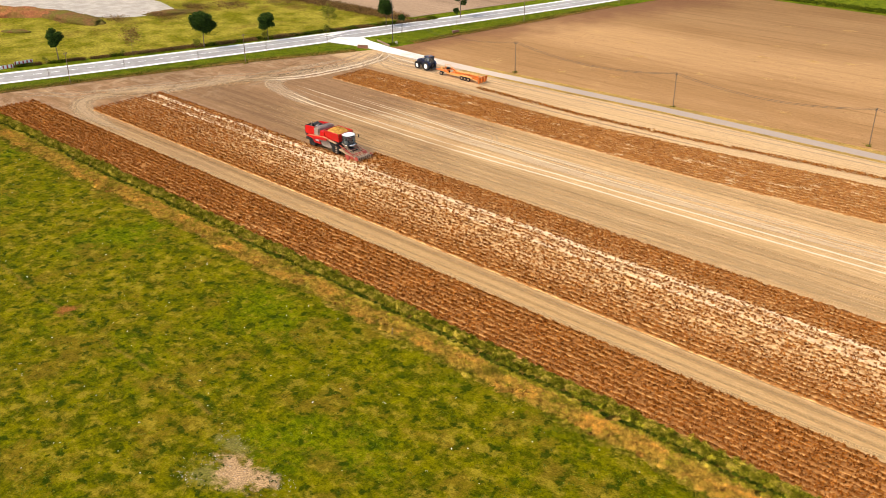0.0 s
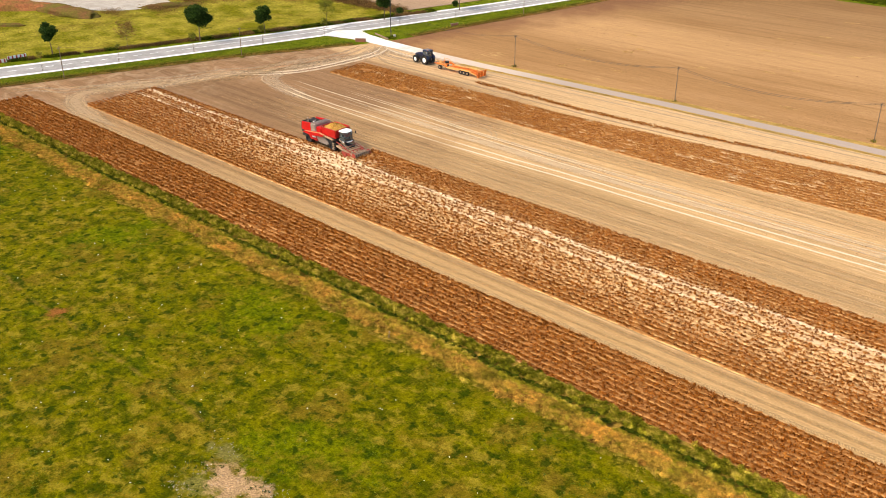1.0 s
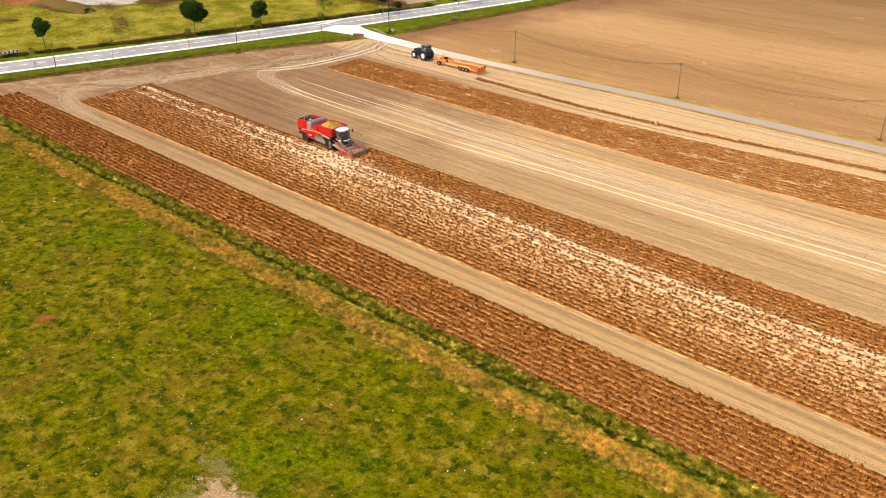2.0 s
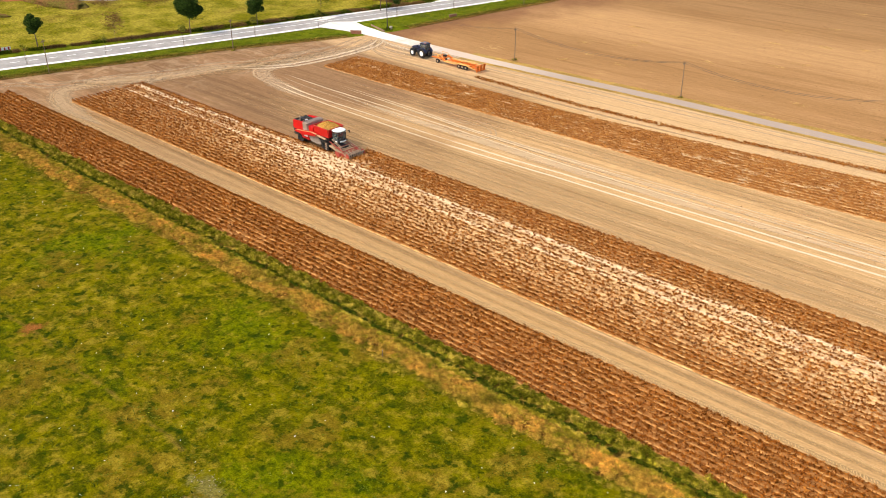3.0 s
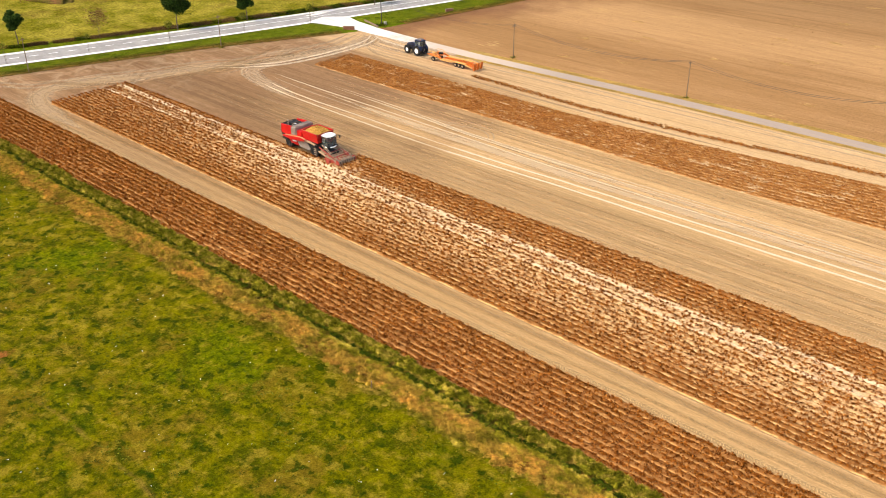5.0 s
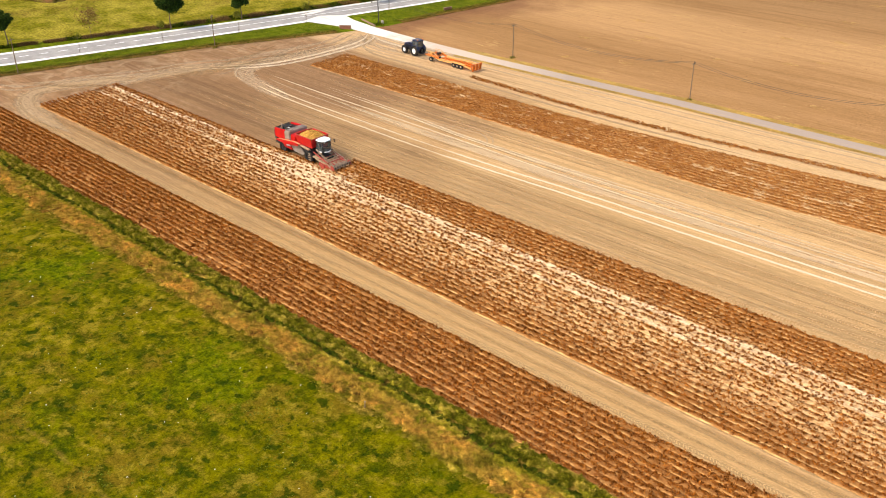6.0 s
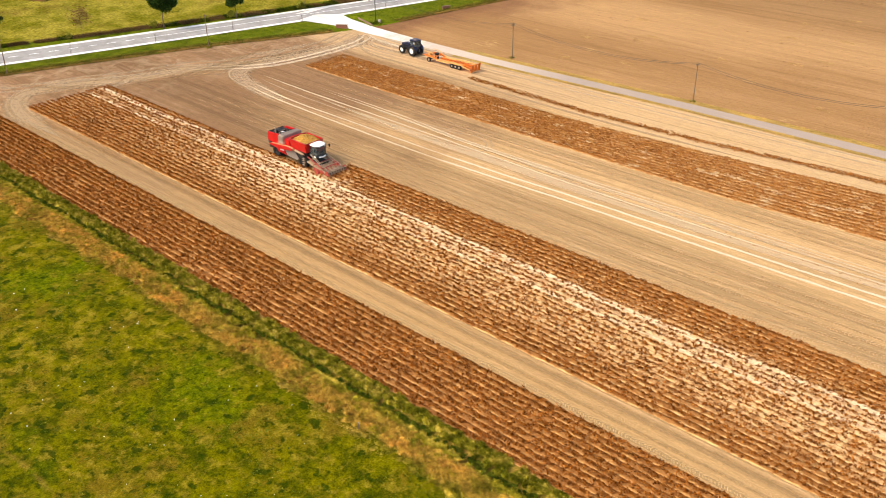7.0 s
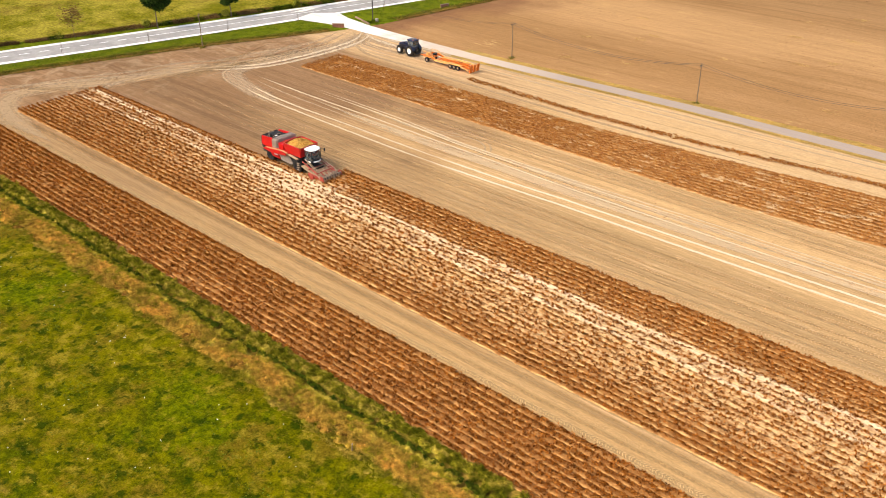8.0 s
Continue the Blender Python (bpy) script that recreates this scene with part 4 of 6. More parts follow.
def edge(n, y0, y1, seed):
    """Points in a band along the ditch whose borders wander."""
    q = spread(int(n * 1.1), -168, 18, 0, 1)
    bend = 0.3 * wave(q[:, 0] * 0.25, 0 * q[:, 0], 61)
    a = y0 + bend + (0.45 if y0 < 58 else 0.12) * wave(q[:, 0] * 0.5, 0 * q[:, 0], seed)
    b = y1 + bend * (y1 < 61.5) + 0.15 * wave(q[:, 0] * 0.5, 0 * q[:, 0], seed + 1)
    q[:, 1] = a + q[:, 1] * (b - a)
    return q


M_DRY2 = leafy("tan_grass", (0.26, 0.145, 0.032), (0.38, 0.215, 0.055), (0.50, 0.31, 0.09), patch=0.4)
M_GOLD = tall_grass("golden_long_grass", (0.235, 0.180, 0.016), (0.47, 0.290, 0.042), (0.64, 0.335, 0.056), 0.3)
M_OLIVE = tall_grass("olive_long_grass", (0.15, 0.142, 0.008), (0.34, 0.280, 0.020), (0.55, 0.415, 0.056), 0.6)
M_FRINGE = tall_grass("tan_pasture_edge", (0.105, 0.108, 0.005), (0.205, 0.165, 0.013), (0.36, 0.245, 0.036), 0.45)
M_WEEDS = tall_grass("green_ditch_weed", (0.072, 0.074, 0.003), (0.190, 0.170, 0.010), (0.44, 0.33, 0.046), 1.1)
M_LUSH = tall_grass("lush_ditch_weed", (0.020, 0.034, 0.002), (0.050, 0.068, 0.003), (0.115, 0.120, 0.009), 0.7)


def heaps(c, count, radius, height, size, mat, label, leafy_share, name="tussock_grass", category="grass", up=(0.4, 1.0)):
    """Rounded hummocks of foliage: a crumpled core, leaflets over it and blades that arch out."""
    c = np.array(c)
    v, f = domes(c, radius * 0.75, height * 0.5)
    n = len(c)
    turn, far = rng.uniform(0, 6.2832, (n, count)), np.sqrt(rng.uniform(0, 1, (n, count)))
    tall = height * rng.uniform(0.55, 1.1, (n, 1)) * (1 - 0.75 * far ** 2) * rng.uniform(0.5, 1.0, (n, count))
    q = np.stack([c[:, :1] + radius * far * np.cos(turn), c[:, 1:2] + radius * far * np.sin(turn), c[:, 2:3] + tall], -1).reshape(-1, 3)
    pick = rng.uniform(0, 1, len(q)) < leafy_share
    v2, f2 = shards(q[pick], 4, size[1] * 0.7, (size[0] * 0.35, size[1] * 0.36), 0.08, 0.6, 0.42)
    v3, f3 = shards(q[~pick], 4, size[1] * 0.6, (size[0] * 0.7, size[1] * 0.75), 0.08, up[1] * 1.4, 0.16)
    return tagged(arrays(name, np.concatenate([v, v2, v3]), np.concatenate([f, f2 + len(v), f3 + len(v) + len(v2)]), mat), label, category, kind="stuff")


def swell(p, seed, share):
    """Thin out points where the growth along the ditch is weak."""
    return p[wave(p[:, 0] * 0.45, p[:, 1] * 1.1, seed) + rng.uniform(-0.7, 0.7, len(p)) > share]


heaps(edge(2300, 57.3, 59.5, 61), 38, 0.46, 0.34, (0.10, 0.24), M_GOLD, "golden dry hummocks of long grass along the ditch", 0.1)
heaps(swell(edge(700, 57.0, 59.2, 63), 92, 0.1), 40, 0.40, 0.32, (0.10, 0.22), M_OLIVE, "olive grass hummocks among the dry grass", 0.2)
heaps(edge(1100, 59.2, 60.2, 62), 36, 0.40, 0.18, (0.10, 0.22), M_OLIVE, "flattened yellow-green grass on the ditch bank", 0.15)
# The very dark green here also paints in the shade of the ditch.
heaps(edge(800, 60.3, 60.9, 67), 26, 0.32, 0.22, (0.07, 0.16), M_LUSH, "lush weeds in the ditch, coloured dark for the ditch's shade", 0.8, "ditch_weeds", "weeds")
heaps(swell(edge(1350, 61.0, 62.2, 69), 93, -1.2), 70, 0.42, 0.66, (0.10, 0.2), M_WEEDS, "tall green weeds with yellowish tops beside the potato rows", 0.6, "ditch_weeds", "weeds", (0.6, 1.3))
heaps(swell(edge(420, 60.9, 62.4, 70), 94, 0.0), 40, 0.36, 0.75, (0.10, 0.22), M_OLIVE, "yellowing tall stalks among the ditch weeds", 0.3, "ditch_weeds", "weeds", (0.8, 1.5))
heaps(edge(500, 62.3, 62.6, 72), 22, 0.26, 0.2, (0.08, 0.16), M_DRY2, "short dry grass between weeds and potato rows", 0.2)
heaps(edge(1000, 56.6, 57.7, 74), 24, 0.42, 0.13, (0.08, 0.18), M_FRINGE, "low tan and green grass where the pasture ends", 0.2)
M_RUSSET = tall_grass("russet_dead_weed", (0.105, 0.060, 0.012), (0.23, 0.115, 0.020), (0.46, 0.22, 0.036), 0.8)
heaps(swell(edge(420, 57.2, 58.5, 76), 95, 0.15), 40, 0.34, 0.36, (0.08, 0.2), M_RUSSET, "russet dead weeds among the golden grass", 0.4, "dead_weeds", "weeds")
p = edge(13000, 55.9, 57.9, 65)
blades("bank_edge_grass", p, 4, (0.08, 0.22), (0.3, 0.7), M_FRINGE, "short tan and green grass at the pasture edge", "grass", width=(0.05, 0.12))
stake = new("marker_stake")
stake.matrix_world = pose(-60.1, 57.1, 0.0, 0, 5, 20)
part("post", made(rod, (0, 0, -0.2), (0, 0, 0.72), 0.055, 0.045, 8), M_WOOD, stake)
part("cap", made(rod, (0, 0, 0.715), (0, 0, 0.80), 0.052, 0.045, 8), M_SAND, stake, "pale bleached top")
tagged(stake, "weathered wooden marker stake at the pasture edge", "stake")
n = 26000
yv = rng.uniform(60, 225, n)
xv = road_x(yv) + 4.7 + rng.uniform(0, 1, n) * (field_edge(yv) - road_x(yv) - 4.9)
ok = (abs(yv - 143) > 5.5)
vg = np.stack([xv, yv, 0 * yv], 1)[ok]
blades("verge_grass", vg, 4, (0.12, 0.32), (0.3, 0.7), M_VERGE_TUFT, "rough green grass on the road verge", "grass", z=0.03)
n = 5000
yv = rng.uniform(60, 215, n)
ve = np.stack([field_edge(yv) + 0.5 - rng.uniform(0.0, 1.0, n) * (0.7 + 0.9 * np.clip(wave(yv * 0.2, 0 * yv, 47), 0, 1)), yv, 0 * yv], 1)
ve = ve[(yv < 136) | (yv > 150)]
blades("verge_dry_grass", ve, 7, (0.15, 0.4), (0.5, 1.0), M_DRY2, "yellowed tall grass at the field edge", "grass")
# Weed clumps added for the olive, partly shadowed band under the verge.
n = 4200
yv = rng.uniform(60, 215, n)
vw = np.stack([field_edge(yv) - 0.4 - rng.uniform(0, 1.0, n) * 1.1, yv, 0 * yv], 1)
vw = vw[(yv < 136) | (yv > 150)]
clumps("verge_weeds", vw, 12, 0.3, (0.05, 0.13), 0.4, M_WEED, "olive weeds for the partly shaded dark band at the verge foot", "weeds", z=0.02)
p = np.concatenate([np.array([[x, y, 0.0]]) + rng.normal(0, 1, (n, 3)) * (r, 0.5 * r, 0) for x, y, r, n in ((-53.4, 33.0, 1.6, 20), (-58.0, 35.4, 0.9, 30), (-56.2, 30.0, 1.0, 45), (-50.4, 34.8, 1.0, 40), (-56.4, 32.2, 0.9, 24))])
clumps("pale_stones", p, 3, 0.06, (0.02, 0.06), 0.03, M_SAND, "small pale stones on the bare spot", "stones", z=0.06)
a = rng.uniform(0, 6.28, 34)
p = np.stack([-53.9 + np.cos(a) * rng.uniform(1.2, 5.5, 34), 33.0 + np.sin(a) * rng.uniform(1.2, 4.2, 34), 0 * a], 1)
clumps("bare_spot_weeds", p, 12, 0.22, (0.04, 0.10), 0.15, M_DOCK, "few dark weeds round the bare spot", "weeds", z=0.04)
n = 16000
xt = rng.uniform(-118, 60, n)
side = rng.uniform(0, 1, n) < 0.6
yt = track_y(xt) + np.where(side, rng.uniform(1.4, 2.9, n), -rng.uniform(1.4, 2.3, n))
blades("track_edge_grass", np.stack([xt, yt, 0 * xt], 1), 4, (0.12, 0.32), (0.3, 0.7), M_DRY, "dry yellow grass lining the farm track", "grass")
n = 6500
yh = 172 - 96 * rng.uniform(0, 1, n) ** 1.25
xh = road_x(yh) - 6.4 - rng.uniform(0, 1.0, n) * np.interp(yh, [76, 98, 112, 170], [0.6, 0.9, 1.6, 2.4]) * (1 + 0.3 * wave(yh * 0.3, yh, 71)) + 0.05 * (yh - 120)
ok = wave(yh * 0.8, xh * 0.8, 73) > -0.45
hp = np.stack([xh, yh, 0 * yh], 1)[ok]
green = wave(hp[:, 1] * 0.5, hp[:, 0] * 0.5, 75) > 0.15
clumps("reed_hedge", hp[~green], 18, 0.5, (0.05, 0.12), 0.65, M_BROWNBUSH, "russet reeds and brambles along the road", "hedge")
clumps("bramble_hedge", hp[green], 18, 0.5, (0.05, 0.12), 0.65, M_LUSH, "dark green brambles along the road", "hedge")
n = 4200
xh = rng.uniform(-235, -168, n)
clumps("field_hedge", np.stack([xh, 166.5 + rng.normal(0, 1.4, n) + 0.03 * (xh + 168), 0 * xh], 1), 12, 0.7, (0.07, 0.18), 0.8, M_BROWNBUSH, "brown and green hedge between meadow and field", "hedge")
STRAW = [(-111.8, 183.7), (-112.5, 165.4), (-106.8, 159.1), (-108.2, 152.7), (-104.5, 170.5), (-103.5, 174.2), (-86.6, 169.8), (-83.4, 191.2), (-85.1, 202.8),
         (-78.8, 211.0), (-74.2, 195.2), (-67.7, 198.3), (-75.7, 175.8), (-62.7, 156.9), (-97.9, 156.6), (-72.2, 179.9), (-92.2, 223.4), (-79.7, 229.0)]
p = np.concatenate([np.array([[x, y, 0.0]]) + rng.normal(0, 1, (34, 3)) * (0.8, 0.5, 0) for x, y in STRAW])
M_STRAW = leafy("straw", (0.46, 0.28, 0.095), (0.54, 0.34, 0.12), (0.62, 0.41, 0.16))
clumps("straw_litter", p, 4, 0.35, (0.04, 0.10), 0.05, M_STRAW, "scattered straw left on the harrowed field", "straw", z=0.05)
M_CLOD = leafy("dark_clod", (0.20, 0.105, 0.045), (0.27, 0.150, 0.064), (0.36, 0.21, 0.095))
p = spread(1000, -140, -20, 150, 240)
p = p[p[:, 0] > field_edge(p[:, 1]) + 4]
clumps("soil_clods", p, 4, 0.14, (0.05, 0.12), 0.08, M_CLOD, "dark clods scattered over the harrowed field", "clods", z=0.02)
p = np.concatenate([spread(70, -140, -20, 93, 117), spread(170, -100, -20, 108, 112.5), spread(160, -160, -120, 78, 136)])
p = p[p[:, 0] > field_edge(p[:, 1]) + 2]
clumps("soil_clods", p, 4, 0.12, (0.04, 0.10), 0.07, M_CLOD, "loose dark clods on the bare soil", "clods", z=0.02)

for sgn, w in ((1, 1.7), (-1, 1.0)):
    tl = np.arange(-124, 60, 2.5)
    off = track_y(tl) + sgn * (track_w(tl) / 2 + w / 2 - 0.1) + 0.12 * wave(tl * 0.5, tl, 77)
    structure(ribbon("track_bank", np.stack([tl, off], 1), w, 0.045, M_THATCH, crown=0.03), "dry grass strip beside the farm track", "verge")

# ---- beyond the road ----
structure(sheet("sand_yard", const(-330), lambda y: np.interp(y, [78, 95, 105, 110, 115, 120, 130, 134, 137], [-266, -256, -248, -239, -226, -221, -217, -219.5, -232.0]), 78, 137, 20, 20, lambda x, y: 0.02 + 0.1 * wave(x * 0.1, y * 0.1, 51), M_SAND),
          "pale bare sand ground beyond the meadow", "sand")
structure(sheet("back_field", const(-420), lambda y: road_x(y) - 9.5, 169, 420, 30, 30, lambda x, y: 0.05 + 0.03 * wave(x * 0.2, y * 0.2, 52), M_BACK),
          "brown harrowed field behind the road", "field")
structure(sheet("back_meadow", const(-150), const(220), 252.5, 330, 20, 10, lambda x, y: 0.05 + 0.05 * wave(x, y, 53), M_VERGE), "green strip behind the far field", "meadow")
p = spread(4000, -130, 20, 254.5, 259)
clumps("back_hedge", p, 6, 0.9, (0.10, 0.22), 0.6, M_LUSH, "dark green hedge behind the far field", "hedge")


def mound(name, at, rx, ry, h, turn, mat, label):
    bm = bmesh.new()
    bmesh.ops.create_icosphere(bm, subdivisions=4, radius=1.0)
    for v in bm.verts:
        k = 1 + 0.25 * noise.noise(v.co * 2.2 + Vector(at) * 0.1) + 0.08 * noise.noise(v.co * 7)
        v.co = Vector((v.co.x * rx * k, v.co.y * ry * k, max(v.co.z, -0.1) * h * k))
    ob = part(name, bm, mat, smooth=True)
    ob.matrix_world = pose(*at, 0, 0, turn)
    return tagged(ob, label, "mound")


def mat_heap(a, b):
    k = Mat("overgrown_earth", 0.95, 0, 0.02)
    c = k.mix(k.step(k.noise(0.35, 6, 0.65), 0.38, 0.62), a, b)
    f = k.noise(2.0, 6, 0.7)
    k.bump(f, 0.8, 0.3)
    return k.done(k.hsv(c, k.step(f, 0.2, 0.8, 0.6, 1.3)))


M_HEAP_RED = mat_heap((0.34, 0.13, 0.055), (0.24, 0.13, 0.04))
M_HEAP = mat_heap((0.17, 0.085, 0.035), (0.13, 0.11, 0.022))
mound("earth_mound", (-246, 101, -0.1), 13, 3.4, 2.2, 42, M_HEAP_RED, "reddish overgrown earth mound beside the sand")
mound("earth_mound", (-228, 109.5, -0.1), 11, 3.0, 1.9, 12, M_HEAP, "brown overgrown earth mound beside the sand")
mound("earth_mound", (-217, 131, -0.1), 7, 2.2, 0.9, 62, M_HEAP, "low brown scrubby bank beside the sand")
mound("earth_mound", (-226, 94, -0.1), 3.6, 1.6, 0.5, 35, M_HEAP, "low dark hump in the meadow")

p = np.concatenate([np.array([[cx, cy, 0.0]]) + rng.normal(0, 1.0, (n, 3)) * (r, r * 0.7, 0)
                    for cx, cy, r, n in ((-227, 108.3, 3.0, 200), (-219, 117, 2.0, 120), (-213.5, 127, 2.6, 220), (-218, 138.5, 2.6, 260), (-213, 146.5, 3.2, 340), (-206, 158, 3.0, 200))])
clumps("scrub", p, 12, 0.6, (0.05, 0.12), 0.7, M_BROWNBUSH, "brown scrub on the banks beside the sand", "scrub", z=0.3)


# ---- trees ----
def tree(m, height, crown_r, crown_h, n, mat, label, thin=False):
    t = empty("tree", m, label, "tree", "roadside trees")
    r0 = (0.05 + 0.012 * height) * (0.38 if thin else 1.0)
    bm = bmesh.new()
    top = height - crown_h * 0.25
    pts = [Vector((0, 0, -0.2))]
    for k in range(1, 5):
        pts.append(Vector((rng.normal(0, 0.06), rng.normal(0, 0.06), top * k / 4)))
    for k in range(4):
        rod(bm, pts[k], pts[k + 1], r0 * (1 - k * 0.2), r0 * (1 - (k + 1) * 0.2), 7)
    base = height - crown_h
    tips = []
    for k in range(9):
        a, f = rng.uniform(0, 6.28), rng.uniform(0.0, 0.75)
        s = Vector((0, 0, base + crown_h * f * 0.8))
        e = s + Vector((math.cos(a), math.sin(a), rng.uniform(0.3, 0.9))) * crown_r * rng.uniform(0.55, 0.85)
        e.z = min(e.z, height - 0.4)
        rod(bm, s, e, r0 * 0.4, r0 * 0.12, 5)
        tips.append(e)
    part("trunk", bm, M_BARK, t)
    cs = [np.array(e) for e in tips]
    while len(cs) < 26:
        d = rng.normal(0, 1, 3)
        d /= np.linalg.norm(d)
        cs.append(np.array([0, 0, base + crown_h * 0.5]) + d * np.array([crown_r, crown_r, crown_h * 0.5]) * rng.uniform(0.35, 0.85))
    pts = []
    for c in cs:
        d = rng.normal(0, 1, (n // len(cs), 3))
        d /= np.linalg.norm(d, axis=1)[:, None]
        pts.append(c + d * crown_r * rng.uniform(0.38, 0.55) * rng.uniform(0.5, 1.05, (len(d), 1)) * (1, 1, 0.85))
    v, f = leaves(np.concatenate(pts), 2, 0.2, (0.09, 0.2) if thin else (0.12, 0.26), 0.2)
    arrays("crown", v, f, mat, t)
    return t


tree(pose(-191.0, 87.0, 0), 7.4, 1.35, 4.6, 3400, M_TREE, "dark green broadleaf tree with an oval crown")
tree(pose(-178.6, 114.8, 0), 7.7, 2.5, 4.4, 6500, M_TREE, "dark green broadleaf tree with a round crown")
tree(pose(-174.0, 128.9, 0), 6.8, 1.6, 4.2, 3400, M_TREE, "dark green young broadleaf roadside tree")
tree(pose(-164.2, 157.0, 0), 7.4, 1.7, 4.6, 3200, M_TREE, "dark green broadleaf tree near the junction")
tree(pose(-158.0, 177.2, 0), 7.4, 1.7, 4.5, 3000, M_TREE, "dark green tree on the road verge")
tree(pose(-184.0, 100.4, 0), 6.8, 2.2, 4.8, 420, M_BROWNBUSH, "nearly bare shrubby tree by the hedge", True)
tree(pose(-169.0, 143.0, 0), 7.4, 1.8, 4.6, 700, M_YOUNG, "thin yellowing young tree with sparse leaves", True)
for x, y, s in ((-181.4, 80.1, 0.0), (-176.4, 93.8, 0.0), (-171.3, 108.2, 1.0), (-166.3, 122.4, 0.8), (-161.9, 136.1, 0.8), (-157.0, 155.2, 1.6), (-152.8, 169.8, 1.5)):
    t = tree(pose(x, y, 0), 4.3, 0.7, 1.5, int(60 + 300 * s), M_YOUNG if s < 1.5 else M_TREE, "slender young roadside tree tied to a stake", True)
    part("stake", made(rod, (0.18, 0.1, -0.2), (0.18, 0.1, 2.2), 0.022, 0.02, 6), M_WOOD, t)


# ---- utility poles, wires, lamp ----
def pole(x, y, height=6.4, turn=0.0):
    t = empty("utility_pole", pose(x, y, 0, 0, 0, turn), "tall weathered wooden utility pole by the field", "utility pole", "utility poles")
    part("post", made(rod, (0, 0, -0.3), (0, 0, height), 0.095, 0.06, 10), M_WOOD, t)
    part("crossarm", made(box, (-0.05, -0.45, height - 0.5), (0.05, 0.45, height - 0.38)), M_WOOD, t)
    for k in (-1, 1):
        part("insulator", made(rod, (0, 0.38 * k, height - 0.4), (0, 0.38 * k, height - 0.2), 0.05, 0.035, 8), M_BARK, t)
    return t


def wire(a, b, sag, r=0.026):
    bm = bmesh.new()
    n = 18
    p = []
    for k in range(n + 1):
        f = k / n
        q = Vector(a).lerp(Vector(b), f)
        q.z -= sag * 4 * f * (1 - f)
        p.append(q)
    for u, v in zip(p, p[1:]):
        rod(bm, u, v, r, r, 4)
    ob = part("overhead_wire", bm, M_WIRE)
    tagged(ob, "thin dark sagging wire between utility poles", "wire", "overhead wires")


POLES_ROAD = [(-173.4, 80.5), (-161.0, 113.0), (-150.3, 145.7), (-142.8, 183.8), (-138.0, 219.0)]
POLES_TRACK = [(-115.0, 145.7), (-79.4, 146.7), (-45.6, 149.4), (-11, 150.8)]
for x, y in POLES_ROAD[:2] + POLES_ROAD[3:]:
    pole(x, y, 6.4, 20)
for x, y in POLES_TRACK:
    pole(x, y, 6.4)
for x, y in POLES_ROAD[:2] + POLES_TRACK[:3]:
    p = np.array([[x, y, 0.0]]) + rng.normal(0, 0.28, (16, 3)) * (1, 1, 0)
    clumps("pole_foot_weeds", p, 10, 0.25, (0.05, 0.12), 0.35, M_WEED, "olive weeds round the foot of the pole", "weeds")
LINE = [POLES_ROAD[2]] + POLES_TRACK
for (xa, ya), (xb, yb) in zip(LINE, LINE[1:]):
    for k in (-1, 1):
        wire((xa, ya + 0.38 * k, 6.2), (xb, yb + 0.38 * k, 6.2), 1.7, 0.012 if xa < -130 else 0.022)
for (xa, ya), (xb, yb) in zip(POLES_ROAD[:2], POLES_ROAD[1:3]):
    wire((xa, ya, 6.1), (xb, yb, 6.1), 1.2, 0.012)

lamp = empty("street_lamp", pose(-150.3, 145.7, 0), "tall street lamp on a dark pole at the junction", "street lamp")
part("post", made(rod, (0, 0, -0.3), (0, 0, 9.6), 0.11, 0.07, 12), M_WIRE, lamp)
bm = bmesh.new()
rod(bm, (0, 0, 9.4), (-0.9, 0.2, 9.9), 0.05, 0.05, 8)
rod(bm, (-0.9, 0.2, 9.9), (-1.6, 0.3, 9.95), 0.05, 0.04, 8)
part("arm", bm, M_WIRE, lamp)
part("lamp_head", made(box, (-2.3, 0.18, 9.86), (-1.5, 0.46, 10.02), 0.05), M_PAINT, lamp, "pale grey lamp head")

p = np.array([[-150.0, 145.4, 0.0]]) + rng.normal(0, 0.5, (40, 3)) * (1, 1, 0)
clumps("lamp_foot_shrub", p, 14, 0.35, (0.05, 0.13), 0.6, M_LUSH, "dark green shrub at the foot of the street lamp", "shrub")
cab_box = empty("utility_cabinet", pose(-149.7, 146.2, 0) @ Matrix.Scale(0.75, 4), "small pale roadside utility cabinet", "utility cabinet")
part("body", made(box, (-0.35, -0.25, -0.05), (0.35, 0.25, 0.95), 0.03), M_SAND, cab_box)
part("lid", made(box, (-0.39, -0.29, 0.95), (0.39, 0.29, 1.03), 0.02), M_SAND, cab_box)
part("door", made(box, (-0.28, -0.27, 0.08), (0.28, -0.245, 0.88)), M_SAND, cab_box)


# ---- culvert head wall, brown verge block, kerb, chevron boards ----
M_BRICK = plain("old_brick", (0.30, 0.115, 0.07), 0.92)
M_COPING = plain("coping", (0.27, 0.165, 0.11), 0.9)
brick_mesh = bpy.data.meshes.new("brick")
bmb = made(box, (-0.10, -0.05, -0.03), (0.10, 0.05, 0.03))
bmb.to_mesh(brick_mesh)
bmb.free()
brick_mesh.materials.append(M_BRICK)


